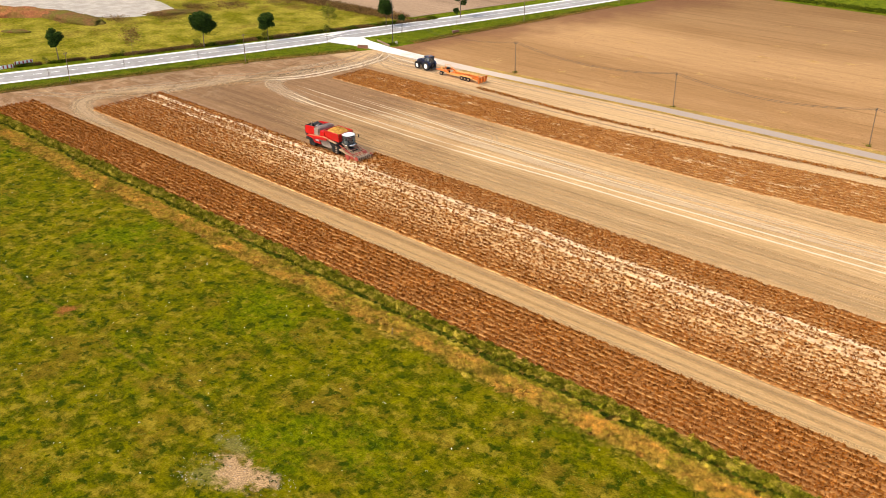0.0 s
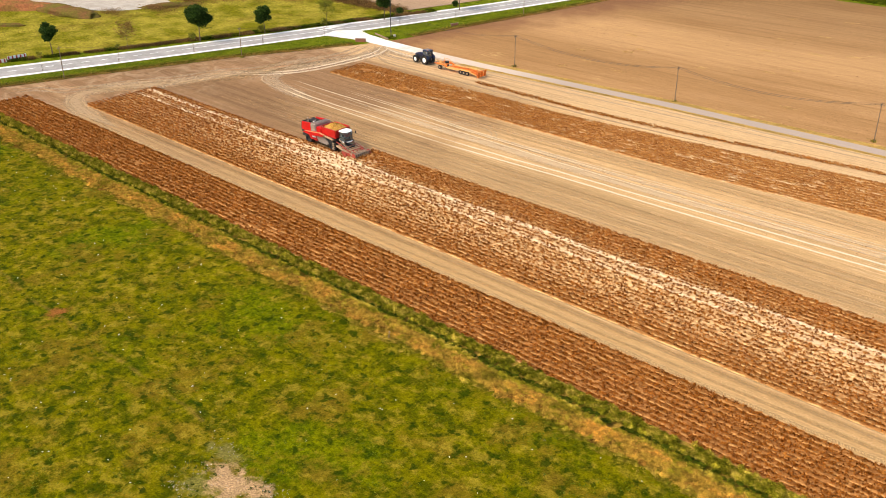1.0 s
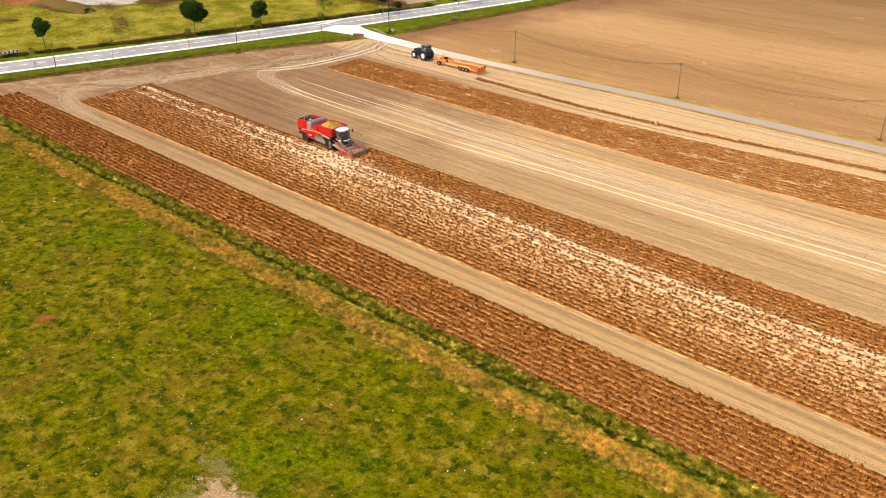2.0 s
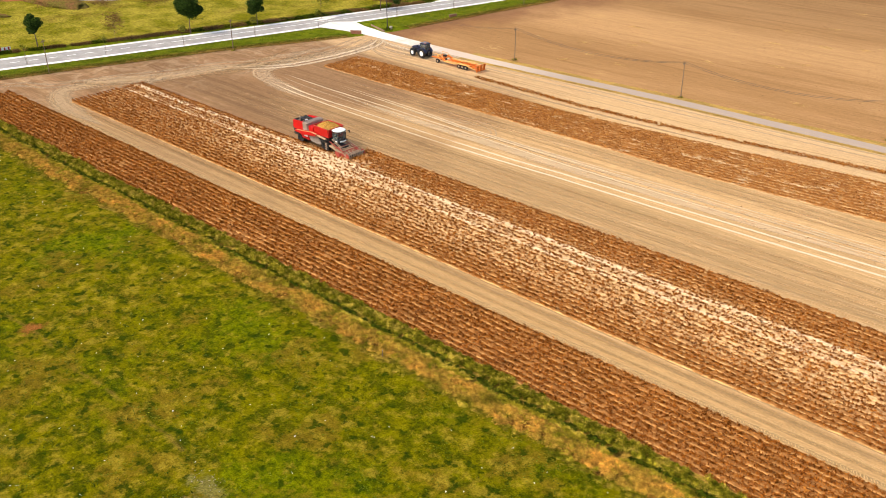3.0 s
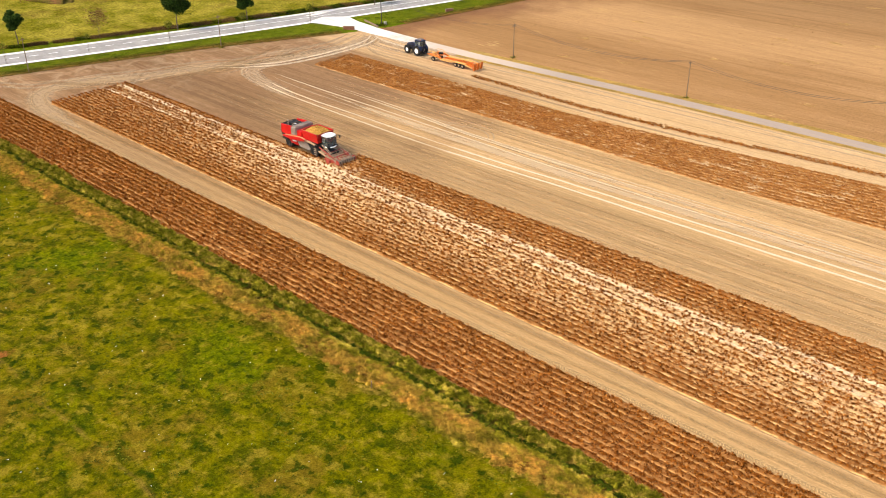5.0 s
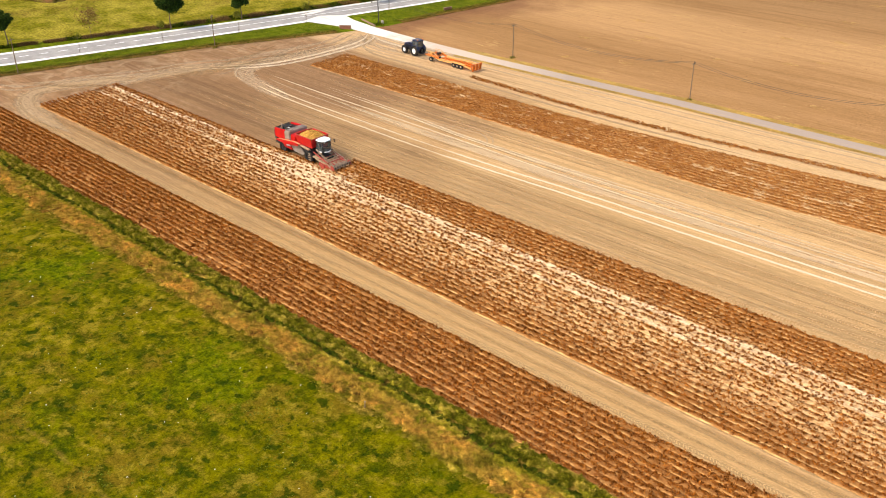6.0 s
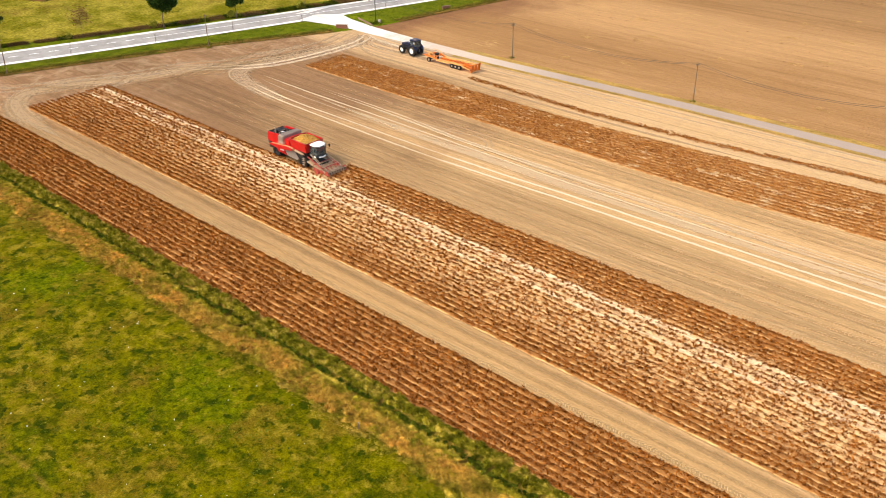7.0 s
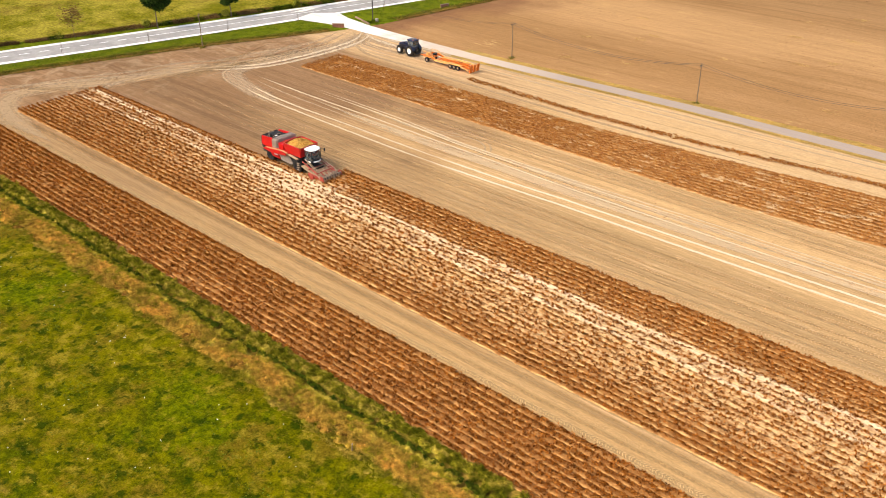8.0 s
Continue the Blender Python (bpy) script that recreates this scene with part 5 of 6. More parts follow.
def head_wall(m, length, height, label):
    t = empty("culvert_head_wall", m, label, "head wall", "culvert head walls")
    part("wall", made(box, (-length / 2, -0.12, -0.6), (length / 2, 0.12, height)), M_COPING, t)
    part("coping", made(box, (-length / 2 - 0.05, -0.19, height), (length / 2 + 0.05, 0.19, height + 0.1), 0.02), M_COPING, t)
    for row in range(int(height / 0.075)):
        for k in range(int(length / 0.215)):
            b = new("brick", brick_mesh)
            b.parent = t
            b.location = (-length / 2 + 0.11 + 0.215 * k + (0.05 if row % 2 else 0.0), -0.085, 0.04 + 0.075 * row)
    return t


head_wall(pose(-152.6, 138.6, 0, 0, 0, 35), 2.3, 0.7, "low brick culvert wall at the field entrance")
# A brown box-like block, built with the culvert wall's shape.
head_wall(pose(-147.1, 163.3, 0, 0, 0, 72), 1.9, 0.75, "small brown brick block in the verge")
kerb = empty("entrance_kerb", pose(-152.4, 144.8, 0, 0, 0, -17), "tan concrete kerb edging the field entrance", "kerb")
for k in range(6):
    part("kerbstone", made(box, (-3.1 + 1.04 * k, -0.14, -0.1), (-2.1 + 1.04 * k, 0.14, 0.34), 0.02), M_COPING, kerb)
M_RED = plain("sign_red", (0.42, 0.035, 0.02), 0.5)
for x, y in ((-192.4, 76.0), (-193.4, 80.6)):
    t = empty("chevron_board", pose(x, y, 0, 0, 0, 84), "red and white striped roadside barrier board", "barrier", "barrier boards")
    part("board", made(box, (-1.9, -0.04, 0.45), (1.9, 0.0, 1.15)), M_PAINT, t)
    for k in range(5):
        part("stripe", made(box, (-1.8 + 0.8 * k, -0.06, 0.48), (-1.5 + 0.8 * k, -0.043, 1.12)), M_RED, t)
    for k in (-1.5, 1.5):
        part("post", made(box, (k - 0.05, 0.003, -0.1), (k + 0.05, 0.1, 1.2)), M_WIRE, t)


# ---- machines ----
M_HRED = plain("harvester_red", (0.52, 0.009, 0.008), 0.38, 0, 0.5, 0.12, 0.8)
M_HRED2 = plain("harvester_frame_red", (0.36, 0.055, 0.035), 0.6, 0, 0.4, 0.75, 1.5)
M_TAUPE = plain("taupe_cover", (0.34, 0.265, 0.215), 0.6, 0, 0.4, 0.3, 1.0)
M_CAP = plain("dark_cap_plastic", (0.10, 0.080, 0.070), 0.7, 0, 0.3, 0.3, 1.0)
M_GREY = plain("pale_grey_panel", (0.27, 0.225, 0.19), 0.6, 0, 0.3, 0.6, 1.0)
M_DARK = plain("dark_metal", (0.020, 0.019, 0.020), 0.75, 0.0, 0.3, 0.2, 1.5)
M_STEEL = plain("worn_steel", (0.36, 0.26, 0.18), 0.6, 0.3, 0.5, 0.5, 2.0)
M_RUBBER = plain("tyre_rubber", (0.022, 0.021, 0.02), 0.85, 0, 0.3, 0.22, 2.0)
M_WHITE = plain("white_paint", (0.82, 0.82, 0.80), 0.4, 0, 0.5, 0.08, 1.0)
M_NAVY = plain("navy_paint", (0.007, 0.013, 0.048), 0.35, 0, 0.5, 0.12, 1.0)
M_ORANGE = plain("orange_paint", (0.70, 0.17, 0.018), 0.5, 0, 0.4, 0.3, 1.2)
M_ORANGE2 = plain("sun_bleached_orange", (0.74, 0.36, 0.10), 0.6, 0, 0.35, 0.3, 1.2)
M_CHUTE = plain("dusty_belt", (0.58, 0.36, 0.17), 0.8, 0, 0.2, 0.4, 2.0)
M_DUSTY = plain("dust_caked_metal", (0.44, 0.31, 0.19), 0.9, 0, 0.2, 0.7, 2.0)
M_POTATO = leafy("potato_skin", (0.28, 0.135, 0.025), (0.50, 0.265, 0.055), (0.66, 0.40, 0.11), 0.8)


def mat_glass():
    k = Mat("cab_glass", 0.06, 0, 0.5)
    k.b.inputs["Transmission Weight"].default_value = 0.75
    k.bump(k.noise(0.8, 2), 0.02, 0.01)
    return k.done((0.30, 0.36, 0.37))


M_GLASS = mat_glass()


def prism(bm, profile, y0, y1, bevel=0.0):
    """A side profile of (x, z) points, drawn out from y0 to y1."""
    a = [bm.verts.new((x, y0, z)) for x, z in profile]
    b = [bm.verts.new((x, y1, z)) for x, z in profile]
    bm.faces.new(a)
    bm.faces.new(b[::-1])
    for k in range(len(a)):
        bm.faces.new((a[k], b[k], b[k - 1], a[k - 1]))
    bmesh.ops.recalc_face_normals(bm, faces=bm.faces)
    if bevel:
        bmesh.ops.bevel(bm, geom=list({e for v in a + b for e in v.link_edges}), offset=bevel, segments=2, affect="EDGES")


def wheel(parent, x, y, r, w, rim_mat, lugs=18, rim=0.55):
    """A tyre with lugs, and its rim as a part of it. y is the middle of the tyre."""
    bm = bmesh.new()
    prof = [(rim * r, -0.42), (0.86 * r, -0.5), (0.95 * r, -0.40), (0.965 * r, 0.0), (0.95 * r, 0.40), (0.86 * r, 0.5), (rim * r, 0.42)]
    n = 28
    ring = [[bm.verts.new((math.cos(6.2832 * k / n) * q, h * w, math.sin(6.2832 * k / n) * q)) for q, h in prof] for k in range(n)]
    for k in range(n):
        a, b = ring[k], ring[(k + 1) % n]
        for j in range(len(prof)):
            j2 = (j + 1) % len(prof)
            bm.faces.new((a[j], a[j2], b[j2], b[j]))
    for k in range(lugs):
        for s in (-1, 1):
            c = 6.2832 * (k + (0.5 if s > 0 else 0)) / lugs
            vs = box(bm, (-0.035 * r - 0.02, 0.0, 0.93 * r), (0.035 * r + 0.02, 0.46 * w, r))
            bmesh.ops.transform(bm, matrix=Matrix.Rotation(c, 4, "Y") @ Matrix.Diagonal((1, s, 1, 1)), verts=vs)
    bmesh.ops.recalc_face_normals(bm, faces=bm.faces)
    t = part("wheel", bm, M_RUBBER, parent)
    t.location = (x, y, r)
    bm = bmesh.new()
    s = 1 if y > 0 else -1
    rod(bm, (0, -0.30 * w, 0), (0, 0.30 * w, 0), rim * r * 1.02, None, 24)
    rod(bm, (0, 0.29 * w * s, 0), (0, 0.36 * w * s, 0), rim * r * 0.45, rim * r * 0.38, 16)
    for k in range(8):
        c = 6.2832 * k / 8
        rod(bm, (math.cos(c) * rim * r * 0.3, 0.35 * w * s, math.sin(c) * rim * r * 0.3), (math.cos(c) * rim * r * 0.3, 0.385 * w * s, math.sin(c) * rim * r * 0.3), 0.03, None, 6)
    part("rim", bm, rim_mat, t)
    return t


def make_harvester():
    h = empty("potato_harvester", pose(-107.1, 90.4, 0.03) @ Matrix.Scale(0.92, 4), "red self-propelled potato harvester with a full bunker", "harvester")
    part("chassis", made(box, (-6.4, -0.9, 0.75), (5.0, 0.9, 1.15), 0.04), M_DARK, h)
    # rear engine housing: side walls, rear cap, deck
    for s in (-1, 1):
        part("rear_side_panel", made(prism, [(-6.3, 2.25), (-6.55, 2.6), (-6.35, 3.62), (-3.35, 3.8), (-3.2, 2.3), (-4.2, 2.1)], s * 1.52, s * 1.64), M_HRED, h)
        part("rear_skirt", made(prism, [(-6.2, 1.35), (-6.3, 2.24), (-4.2, 2.09), (-3.9, 1.5)], s * 1.3, s * 1.42), M_DARK, h)
        part("lower_side_panel", made(prism, [(-3.6, 1.05), (-4.6, 1.9), (-2.2, 2.15), (-1.3, 1.0)], s * 1.55, s * 1.68, 0.02), M_HRED, h)
        part("grey_side_panel", made(prism, [(-1.15, 0.95), (-1.9, 2.0), (0.5, 2.06), (1.35, 1.2), (0.95, 0.85)], s * 1.56, s * 1.69, 0.02), M_GREY, h, "pale grey side panel")
        part("name_plate", made(prism, [(-3.1, 1.42), (-3.2, 1.7), (-2.0, 1.8), (-1.85, 1.5)], s * 1.695, s * 1.70), M_WHITE, h, "white lettering bar")
    bm = bmesh.new()
    prism(bm, [(-6.75, 1.7), (-7.0, 2.4), (-6.85, 3.5), (-6.6, 3.6), (-6.4, 1.6)], -1.5, 1.5, 0.1)
    part("rear_cap", bm, M_CAP, h, "dark grey rear cap")
    for s in (-1, 1):
        part("rear_shoulder", made(prism, [(-6.5, 3.3), (-6.35, 3.64), (-3.4, 3.82), (-3.3, 3.3)], s * 1.46, s * 1.66, 0.05), M_HRED, h)
    part("rear_crossbar", made(box, (-3.75, -1.0, 3.3), (-3.35, 1.0, 3.78), 0.06), M_DARK, h)
    part("engine_deck", made(box, (-6.4, -1.5, 3.25), (-3.3, 1.5, 3.38)), M_DARK, h)
    part("engine_block", made(box, (-5.9, -0.6, 3.38), (-4.6, 0.7, 3.72), 0.06), M_DARK, h)
    bm = bmesh.new()
    rod(bm, (-5.3, -0.9, 3.1), (-5.3, -0.9, 4.05), 0.11, 0.11, 12)
    rod(bm, (-5.3, -0.9, 4.05), (-5.5, -0.9, 4.2), 0.11, 0.10, 12)
    part("exhaust", bm, M_STEEL, h)
    for k in range(3):
        bm = bmesh.new()
        pts = [Vector((-6.0 + 0.75 * k, 0.9 * math.cos(a), 3.1 + 0.62 * math.sin(a))) for a in np.linspace(0, math.pi, 11)]
        for a, b in zip(pts, pts[1:]):
            rod(bm, a, b, 0.05, None, 6)
        part("deck_hoop", bm, M_STEEL if k != 1 else M_DARK, h)
    part("air_filter", made(rod, (-4.3, -0.2, 3.1), (-4.3, -0.2, 3.6), 0.33, 0.28, 16), M_WHITE, h)
    part("front_bulkhead", made(box, (-3.3, -1.5, 1.6), (-3.2, 1.5, 3.6)), M_HRED, h)
    # grey band across the body
    bm = bmesh.new()
    prism(bm, [(-3.25, 2.5), (-3.35, 3.72), (-3.1, 3.84), (-1.9, 3.84), (-1.75, 2.3)], -1.7, 1.7, 0.1)
    part("cover_band", bm, M_TAUPE, h, "taupe cover across the body")
    for s in (-1, 1):
        part("cover_cheek", made(prism, [(-3.3, 2.0), (-3.35, 3.7), (-1.95, 3.75), (-2.0, 2.1)], s * 1.70, s * 1.76, 0.02), M_TAUPE, h)
        for k in range(5):
            part("cheek_rib", made(box, (-3.15 + 0.27 * k, s * 1.78 - 0.02, 2.1), (-3.1 + 0.27 * k, s * 1.78 + 0.02, 3.68)), M_TAUPE, h)
        part("bunker_skirt", made(prism, [(-1.3, 2.05), (-1.3, 2.4), (2.7, 2.4), (2.4, 1.9)], s * 1.42, s * 1.5), M_DARK, h)
    for k in range(6):
        part("cover_rib", made(box, (-3.12 + 0.24 * k, -1.6, 3.83), (-3.07 + 0.24 * k, 1.6, 3.88)), M_TAUPE, h)
    # bunker: four flared walls, floor, potatoes
    bm = bmesh.new()
    prism(bm, [(-1.75, 2.2), (-1.75, 3.45), (-0.4, 3.3), (-0.4, 2.2)], -1.58, 1.58, 0.05)
    part("bunker_rear_housing", bm, M_HRED, h)
    for s in (-1, 1):
        bm = bmesh.new()
        box(bm, (-0.4, -0.06, 0), (3.0, 0.06, 1.45), 0.02)
        ob = part("bunker_side", bm, M_HRED, h)
        ob.matrix_basis = pose(0, s * 1.45, 2.4, -s * 8, 0, 0)
    for x, tilt in ((-0.4, -6), (2.9, 10)):
        bm = bmesh.new()
        box(bm, (-0.06, -1.5, 0), (0.06, 1.5, 1.45), 0.02)
        ob = part("bunker_end", bm, M_HRED, h)
        ob.matrix_basis = pose(x, 0, 2.4, 0, tilt, 0)
    part("bunker_rim", made(lambda b: [rod(b, p, q, 0.05, None, 8) for p, q in (((-0.5, -1.64, 3.86), (3.2, -1.64, 3.86)), ((-0.5, 1.64, 3.86), (3.2, 1.64, 3.86)), ((3.2, -1.64, 3.86), (3.2, 1.64, 3.86)), ((-0.5, -1.64, 3.86), (-0.5, 1.64, 3.86)))]), M_HRED2, h)
    bm = bmesh.new()
    bmesh.ops.create_grid(bm, x_segments=26, y_segments=22, size=1.0)
    for v in bm.verts:
        x, y = v.co.x, v.co.y
        v.co = Vector((1.32 + x * 1.66, y * 1.46, 3.5 + 1.0 * max(0.0, 1 - 0.75 * math.hypot(x * 0.9 - 0.05, y)) + 0.12 * noise.noise(Vector((x * 3, y * 3, 1)))))
    part("potato_heap", bm, M_POTATO, h, "heap of yellow potatoes", True)
    pts = []
    for k in range(1500):
        x, y = rng.uniform(-1, 1), rng.uniform(-1, 1)
        pts.append((1.32 + x * 1.63, y * 1.44, 3.52 + 1.0 * max(0.0, 1 - 0.75 * math.hypot(x * 0.9 - 0.05, y)) + 0.12 * noise.noise(Vector((x * 3, y * 3, 1)))))
    pts = np.array(pts)
    octa = np.array([(1.3, 0, 0), (-1.3, 0, 0), (0, 1, 0), (0, -1, 0), (0, 0, 0.9), (0, 0, -0.9)]) * 0.06
    turn = rng.uniform(0, 3.14, len(pts))
    vv = np.stack([np.stack([octa[:, 0] * np.cos(a) - octa[:, 1] * np.sin(a), octa[:, 0] * np.sin(a) + octa[:, 1] * np.cos(a), octa[:, 2]], 1) + p for a, p in zip(turn, pts)]).reshape(-1, 3)
    of = np.array([(0, 2, 4), (2, 1, 4), (1, 3, 4), (3, 0, 4), (2, 0, 5), (1, 2, 5), (3, 1, 5), (0, 3, 5)])
    ff = (np.arange(len(pts))[:, None, None] * 6 + of[None]).reshape(-1, 3)
    tagged(arrays("loose_potatoes", vv, ff, M_POTATO, h), "single potatoes on the heap", kind="stuff")
    # side conveyor
    bm = bmesh.new()
    prism(bm, [(-4.2, 2.2), (-4.3, 2.3), (-0.4, 2.74), (0.6, 2.66), (0.6, 2.5), (-0.4, 2.6)], -2.24, -1.83, 0.02)
    part("side_conveyor", bm, M_CHUTE, h, "dusty orange side conveyor")
    for y, low in ((-2.28, 1.75), (-1.79, 2.0)):
        part("conveyor_rail", made(prism, [(-4.4, 2.12), (-4.3, 2.34), (-0.4, 2.78), (0.75, 2.7), (0.75, 2.4), (-0.3, low + 0.5), (-2.6, low + 0.2)], y - 0.05, y + 0.05, 0.02), M_HRED, h)
    for k in range(12):
        part("belt_slat", made(box, (-4.1 + 0.33 * k, -2.2, 2.31 + 0.037 * k), (-4.04 + 0.33 * k, -1.88, 2.37 + 0.037 * k)), M_CHUTE, h)
    for k, (z, w) in enumerate(((2.35, 0.05), (2.12, 0.07), (1.55, 0.06))):
        part("hydraulic_pipe", made(rod, (-0.9 + 0.3 * k, -1.62, z), (2.5, -1.55 + 0.1 * k, z - 0.15), w, None, 8), M_DARK if k != 1 else M_STEEL, h)
    part("bunker_chain_guard", made(prism, [(0.4, 1.5), (0.2, 2.35), (2.3, 2.4), (2.6, 1.6)], -1.58, -1.46, 0.03), M_DARK, h)
    part("transfer_belt", made(prism, [(0.5, 2.35), (0.5, 2.5), (2.6, 2.25), (2.6, 2.1)], -1.95, -1.6, 0.02), M_DUSTY, h)
    # cab
    part("cab_floor", made(box, (2.75, -0.95, 1.9), (4.75, 0.95, 2.1), 0.05), M_DARK, h)
    cab = bmesh.new()
    prof = []
    for a in np.linspace(0, 6.2832, 21)[:-1]:
        prof.append((3.72 + 0.98 * np.sign(math.cos(a)) * abs(math.cos(a)) ** 0.6, 0.93 * np.sign(math.sin(a)) * abs(math.sin(a)) ** 0.6))
    lo = [cab.verts.new((x, y, 2.1)) for x, y in prof]
    hi = [cab.verts.new((3.72 + (x - 3.72) * 1.04, y * 1.0, 3.52)) for x, y in prof]
    for k in range(len(lo)):
        cab.faces.new((lo[k - 1], lo[k], hi[k], hi[k - 1]))
    part("cab_glass", cab, M_GLASS, h, "dark tinted cab glass", True)
    for x, y in ((2.85, -0.82), (2.85, 0.82), (4.55, -0.80), (4.55, 0.80)):
        part("cab_pillar", made(rod, (x, y, 2.05), (x, y, 3.57), 0.05, None, 8), M_DARK, h)
    bm = bmesh.new()
    bmesh.ops.create_uvsphere(bm, u_segments=28, v_segments=10, radius=1.0)
    for v in bm.verts:
        v.co = Vector((3.72 + 1.12 * np.sign(v.co.x) * abs(v.co.x) ** 0.75, 1.06 * np.sign(v.co.y) * abs(v.co.y) ** 0.75, 3.64 + 0.17 * v.co.z))
    part("cab_roof", bm, M_WHITE, h, "white rounded cab roof", True)
    part("driver_seat", made(lambda b: (box(b, (3.2, -0.28, 2.3), (3.75, 0.28, 2.45), 0.04), box(b, (3.15, -0.28, 2.45), (3.3, 0.28, 3.1), 0.04), box(b, (3.3, -0.15, 1.95), (3.6, 0.15, 2.3)))), M_DARK, h)
    bm = bmesh.new()
    pts = [Vector((3.72 + 1.2 * math.cos(a), 1.05 * math.sin(a), 2.0)) for a in np.linspace(-1.3, 1.3, 12)]
    for a, b in zip(pts, pts[1:]):
        rod(bm, a, b, 0.10, None, 8)
    part("cab_bumper", bm, M_WHITE, h, "white curved cab bumper")
    for s in (-1, 1):
        part("mirror", made(lambda b: (rod(b, (4.4, s * 0.9, 3.5), (4.75, s * 1.4, 3.4), 0.025, None, 6), box(b, (4.7, s * 1.4 - 0.12, 3.05), (4.78, s * 1.4 + 0.12, 3.5), 0.02))), M_DARK, h)
        part("platform_rail", made(lambda b: (rod(b, (1.6, s * 1.45, 2.3), (1.6, s * 1.45, 1.0), 0.04), rod(b, (1.6, s * 1.5, 2.2), (2.7, s * 1.5, 2.2), 0.03), rod(b, (2.7, s * 1.5, 1.2), (2.7, s * 1.5, 2.2), 0.03))), M_DARK, h)
    for k in range(4):
        part("ladder_step", made(box, (2.2, -1.75, 0.5 + 0.33 * k), (2.7, -1.45, 0.54 + 0.33 * k)), M_STEEL, h)
    part("front_machinery", made(box, (1.2, -1.3, 1.1), (2.8, 1.3, 2.35), 0.06), M_DARK, h)
    part("headlight_bar", made(box, (4.68, -0.7, 3.44), (4.76, 0.7, 3.56), 0.02), M_DARK, h)
    for s in (-0.5, 0.5):
        part("headlight", made(rod, (4.74, s, 3.5), (4.80, s, 3.5), 0.07, 0.08, 10), M_WHITE, h)
    # wheels; their rims are coloured dark for the shade and dust under the body
    for s in (-1, 1):
        wheel(h, 2.1, s * 1.25, 0.92, 0.75, M_DARK)
        wheel(h, -4.0, s * 1.1, 0.85, 0.85, M_DARK)
    # digger unit on long arms
    for s in (-1, 1):
        part("digger_arm", made(rod, (2.9, s * 1.2, 1.75), (6.0, s * 1.45, 0.95), 0.09, None, 8), M_HRED2, h)
        part("lift_cylinder", made(rod, (3.2, s * 1.0, 2.15), (5.4, s * 1.2, 1.15), 0.05, None, 8), M_STEEL, h)
        part("digger_side", made(prism, [(4.3, 0.3), (4.45, 0.75), (6.1, 0.7), (6.6, 0.3), (6.2, 0.1)], s * 1.6 - 0.04, s * 1.6 + 0.04), M_HRED2, h)
        part("guide_disc", made(rod, (6.35, s * 1.55 - 0.03, 0.38), (6.35, s * 1.55 + 0.03, 0.38), 0.38, None, 22), M_STEEL, h)
        part("depth_wheel", made(rod, (5.3, s * 1.85 - 0.1, 0.35), (5.3, s * 1.85 + 0.1, 0.35), 0.36, None, 18), M_HRED2, h)
    part("digger_web", made(prism, [(2.2, 1.25), (5.9, 0.3), (5.95, 0.38), (2.25, 1.4)], -1.5, 1.5), M_DUSTY, h)
    for k in range(16):
        x = 2.6 + 0.21 * k
        part("web_bar", made(rod, (x, -1.5, 1.31 - 0.257 * (x - 2.2)), (x, 1.5, 1.31 - 0.257 * (x - 2.2)), 0.025, None, 6), M_STEEL, h)
    for x, z, r in ((6.1, 1.05, 0.07), (4.5, 1.15, 0.07)):
        part("cross_beam", made(rod, (x, -1.7, z), (x, 1.7, z), r, None, 8), M_HRED2, h)
    for k in range(4):
        y = -1.15 + 0.767 * k
        part("row_roller", made(lambda b: (rod(b, (6.45, y - 0.26, 0.42), (6.45, y, 0.34), 0.30, 0.2, 16), rod(b, (6.45, y, 0.34), (6.45, y + 0.26, 0.42), 0.2, 0.30, 16))), M_STEEL, h)
        part("roller_fork", made(lambda b: [rod(b, (6.45, y + d, 0.45), (6.05, y + d, 1.02), 0.035, None, 6) for d in (-0.31, 0.31)]), M_HRED2, h)
        part("share", made(prism, [(5.8, 0.3), (6.6, -0.02), (6.62, 0.03), (5.8, 0.38)], y - 0.28, y + 0.28), M_STEEL, h)
    # haulm topper in front
    for x, z in ((6.9, 0.9), (7.3, 0.75)):
        part("topper_rail", made(rod, (x, -1.65, z), (x, 1.65, z), 0.05, None, 8), M_STEEL, h)
    for s in (-1, 1):
        part("topper_side", made(prism, [(6.7, 0.25), (6.8, 0.95), (7.3, 0.85), (7.5, 0.3)], s * 1.66 - 0.03, s * 1.66 + 0.03), M_HRED2, h)
    for k in range(7):
        part("topper_flap", made(box, (7.3, -1.5 + 0.46 * k - 0.17, 0.3), (7.33, -1.5 + 0.46 * k + 0.13, 0.72)), M_DUSTY, h)
    for k in range(9):
        part("topper_tine", made(rod, (7.25, -1.5 + 0.375 * k, 0.85), (7.5, -1.5 + 0.375 * k, 0.15), 0.02, None, 5), M_STEEL, h)
        part("web_guide", made(rod, (4.4, -1.3 + 0.325 * k, 1.12), (6.2, -1.3 + 0.325 * k, 0.62), 0.022, None, 5), M_CHUTE if k % 2 else M_HRED2, h)
    for k in range(3):
        part("spray_hose", made(rod, (4.9 + 0.5 * k, -1.4, 1.25 - 0.1 * k), (4.9 + 0.5 * k, 1.4, 1.25 - 0.1 * k), 0.045, None, 6), M_DUSTY, h)
    part("topper_shaft", made(rod, (7.2, -1.6, 0.55), (7.2, 1.6, 0.55), 0.13, None, 10), M_DARK, h)
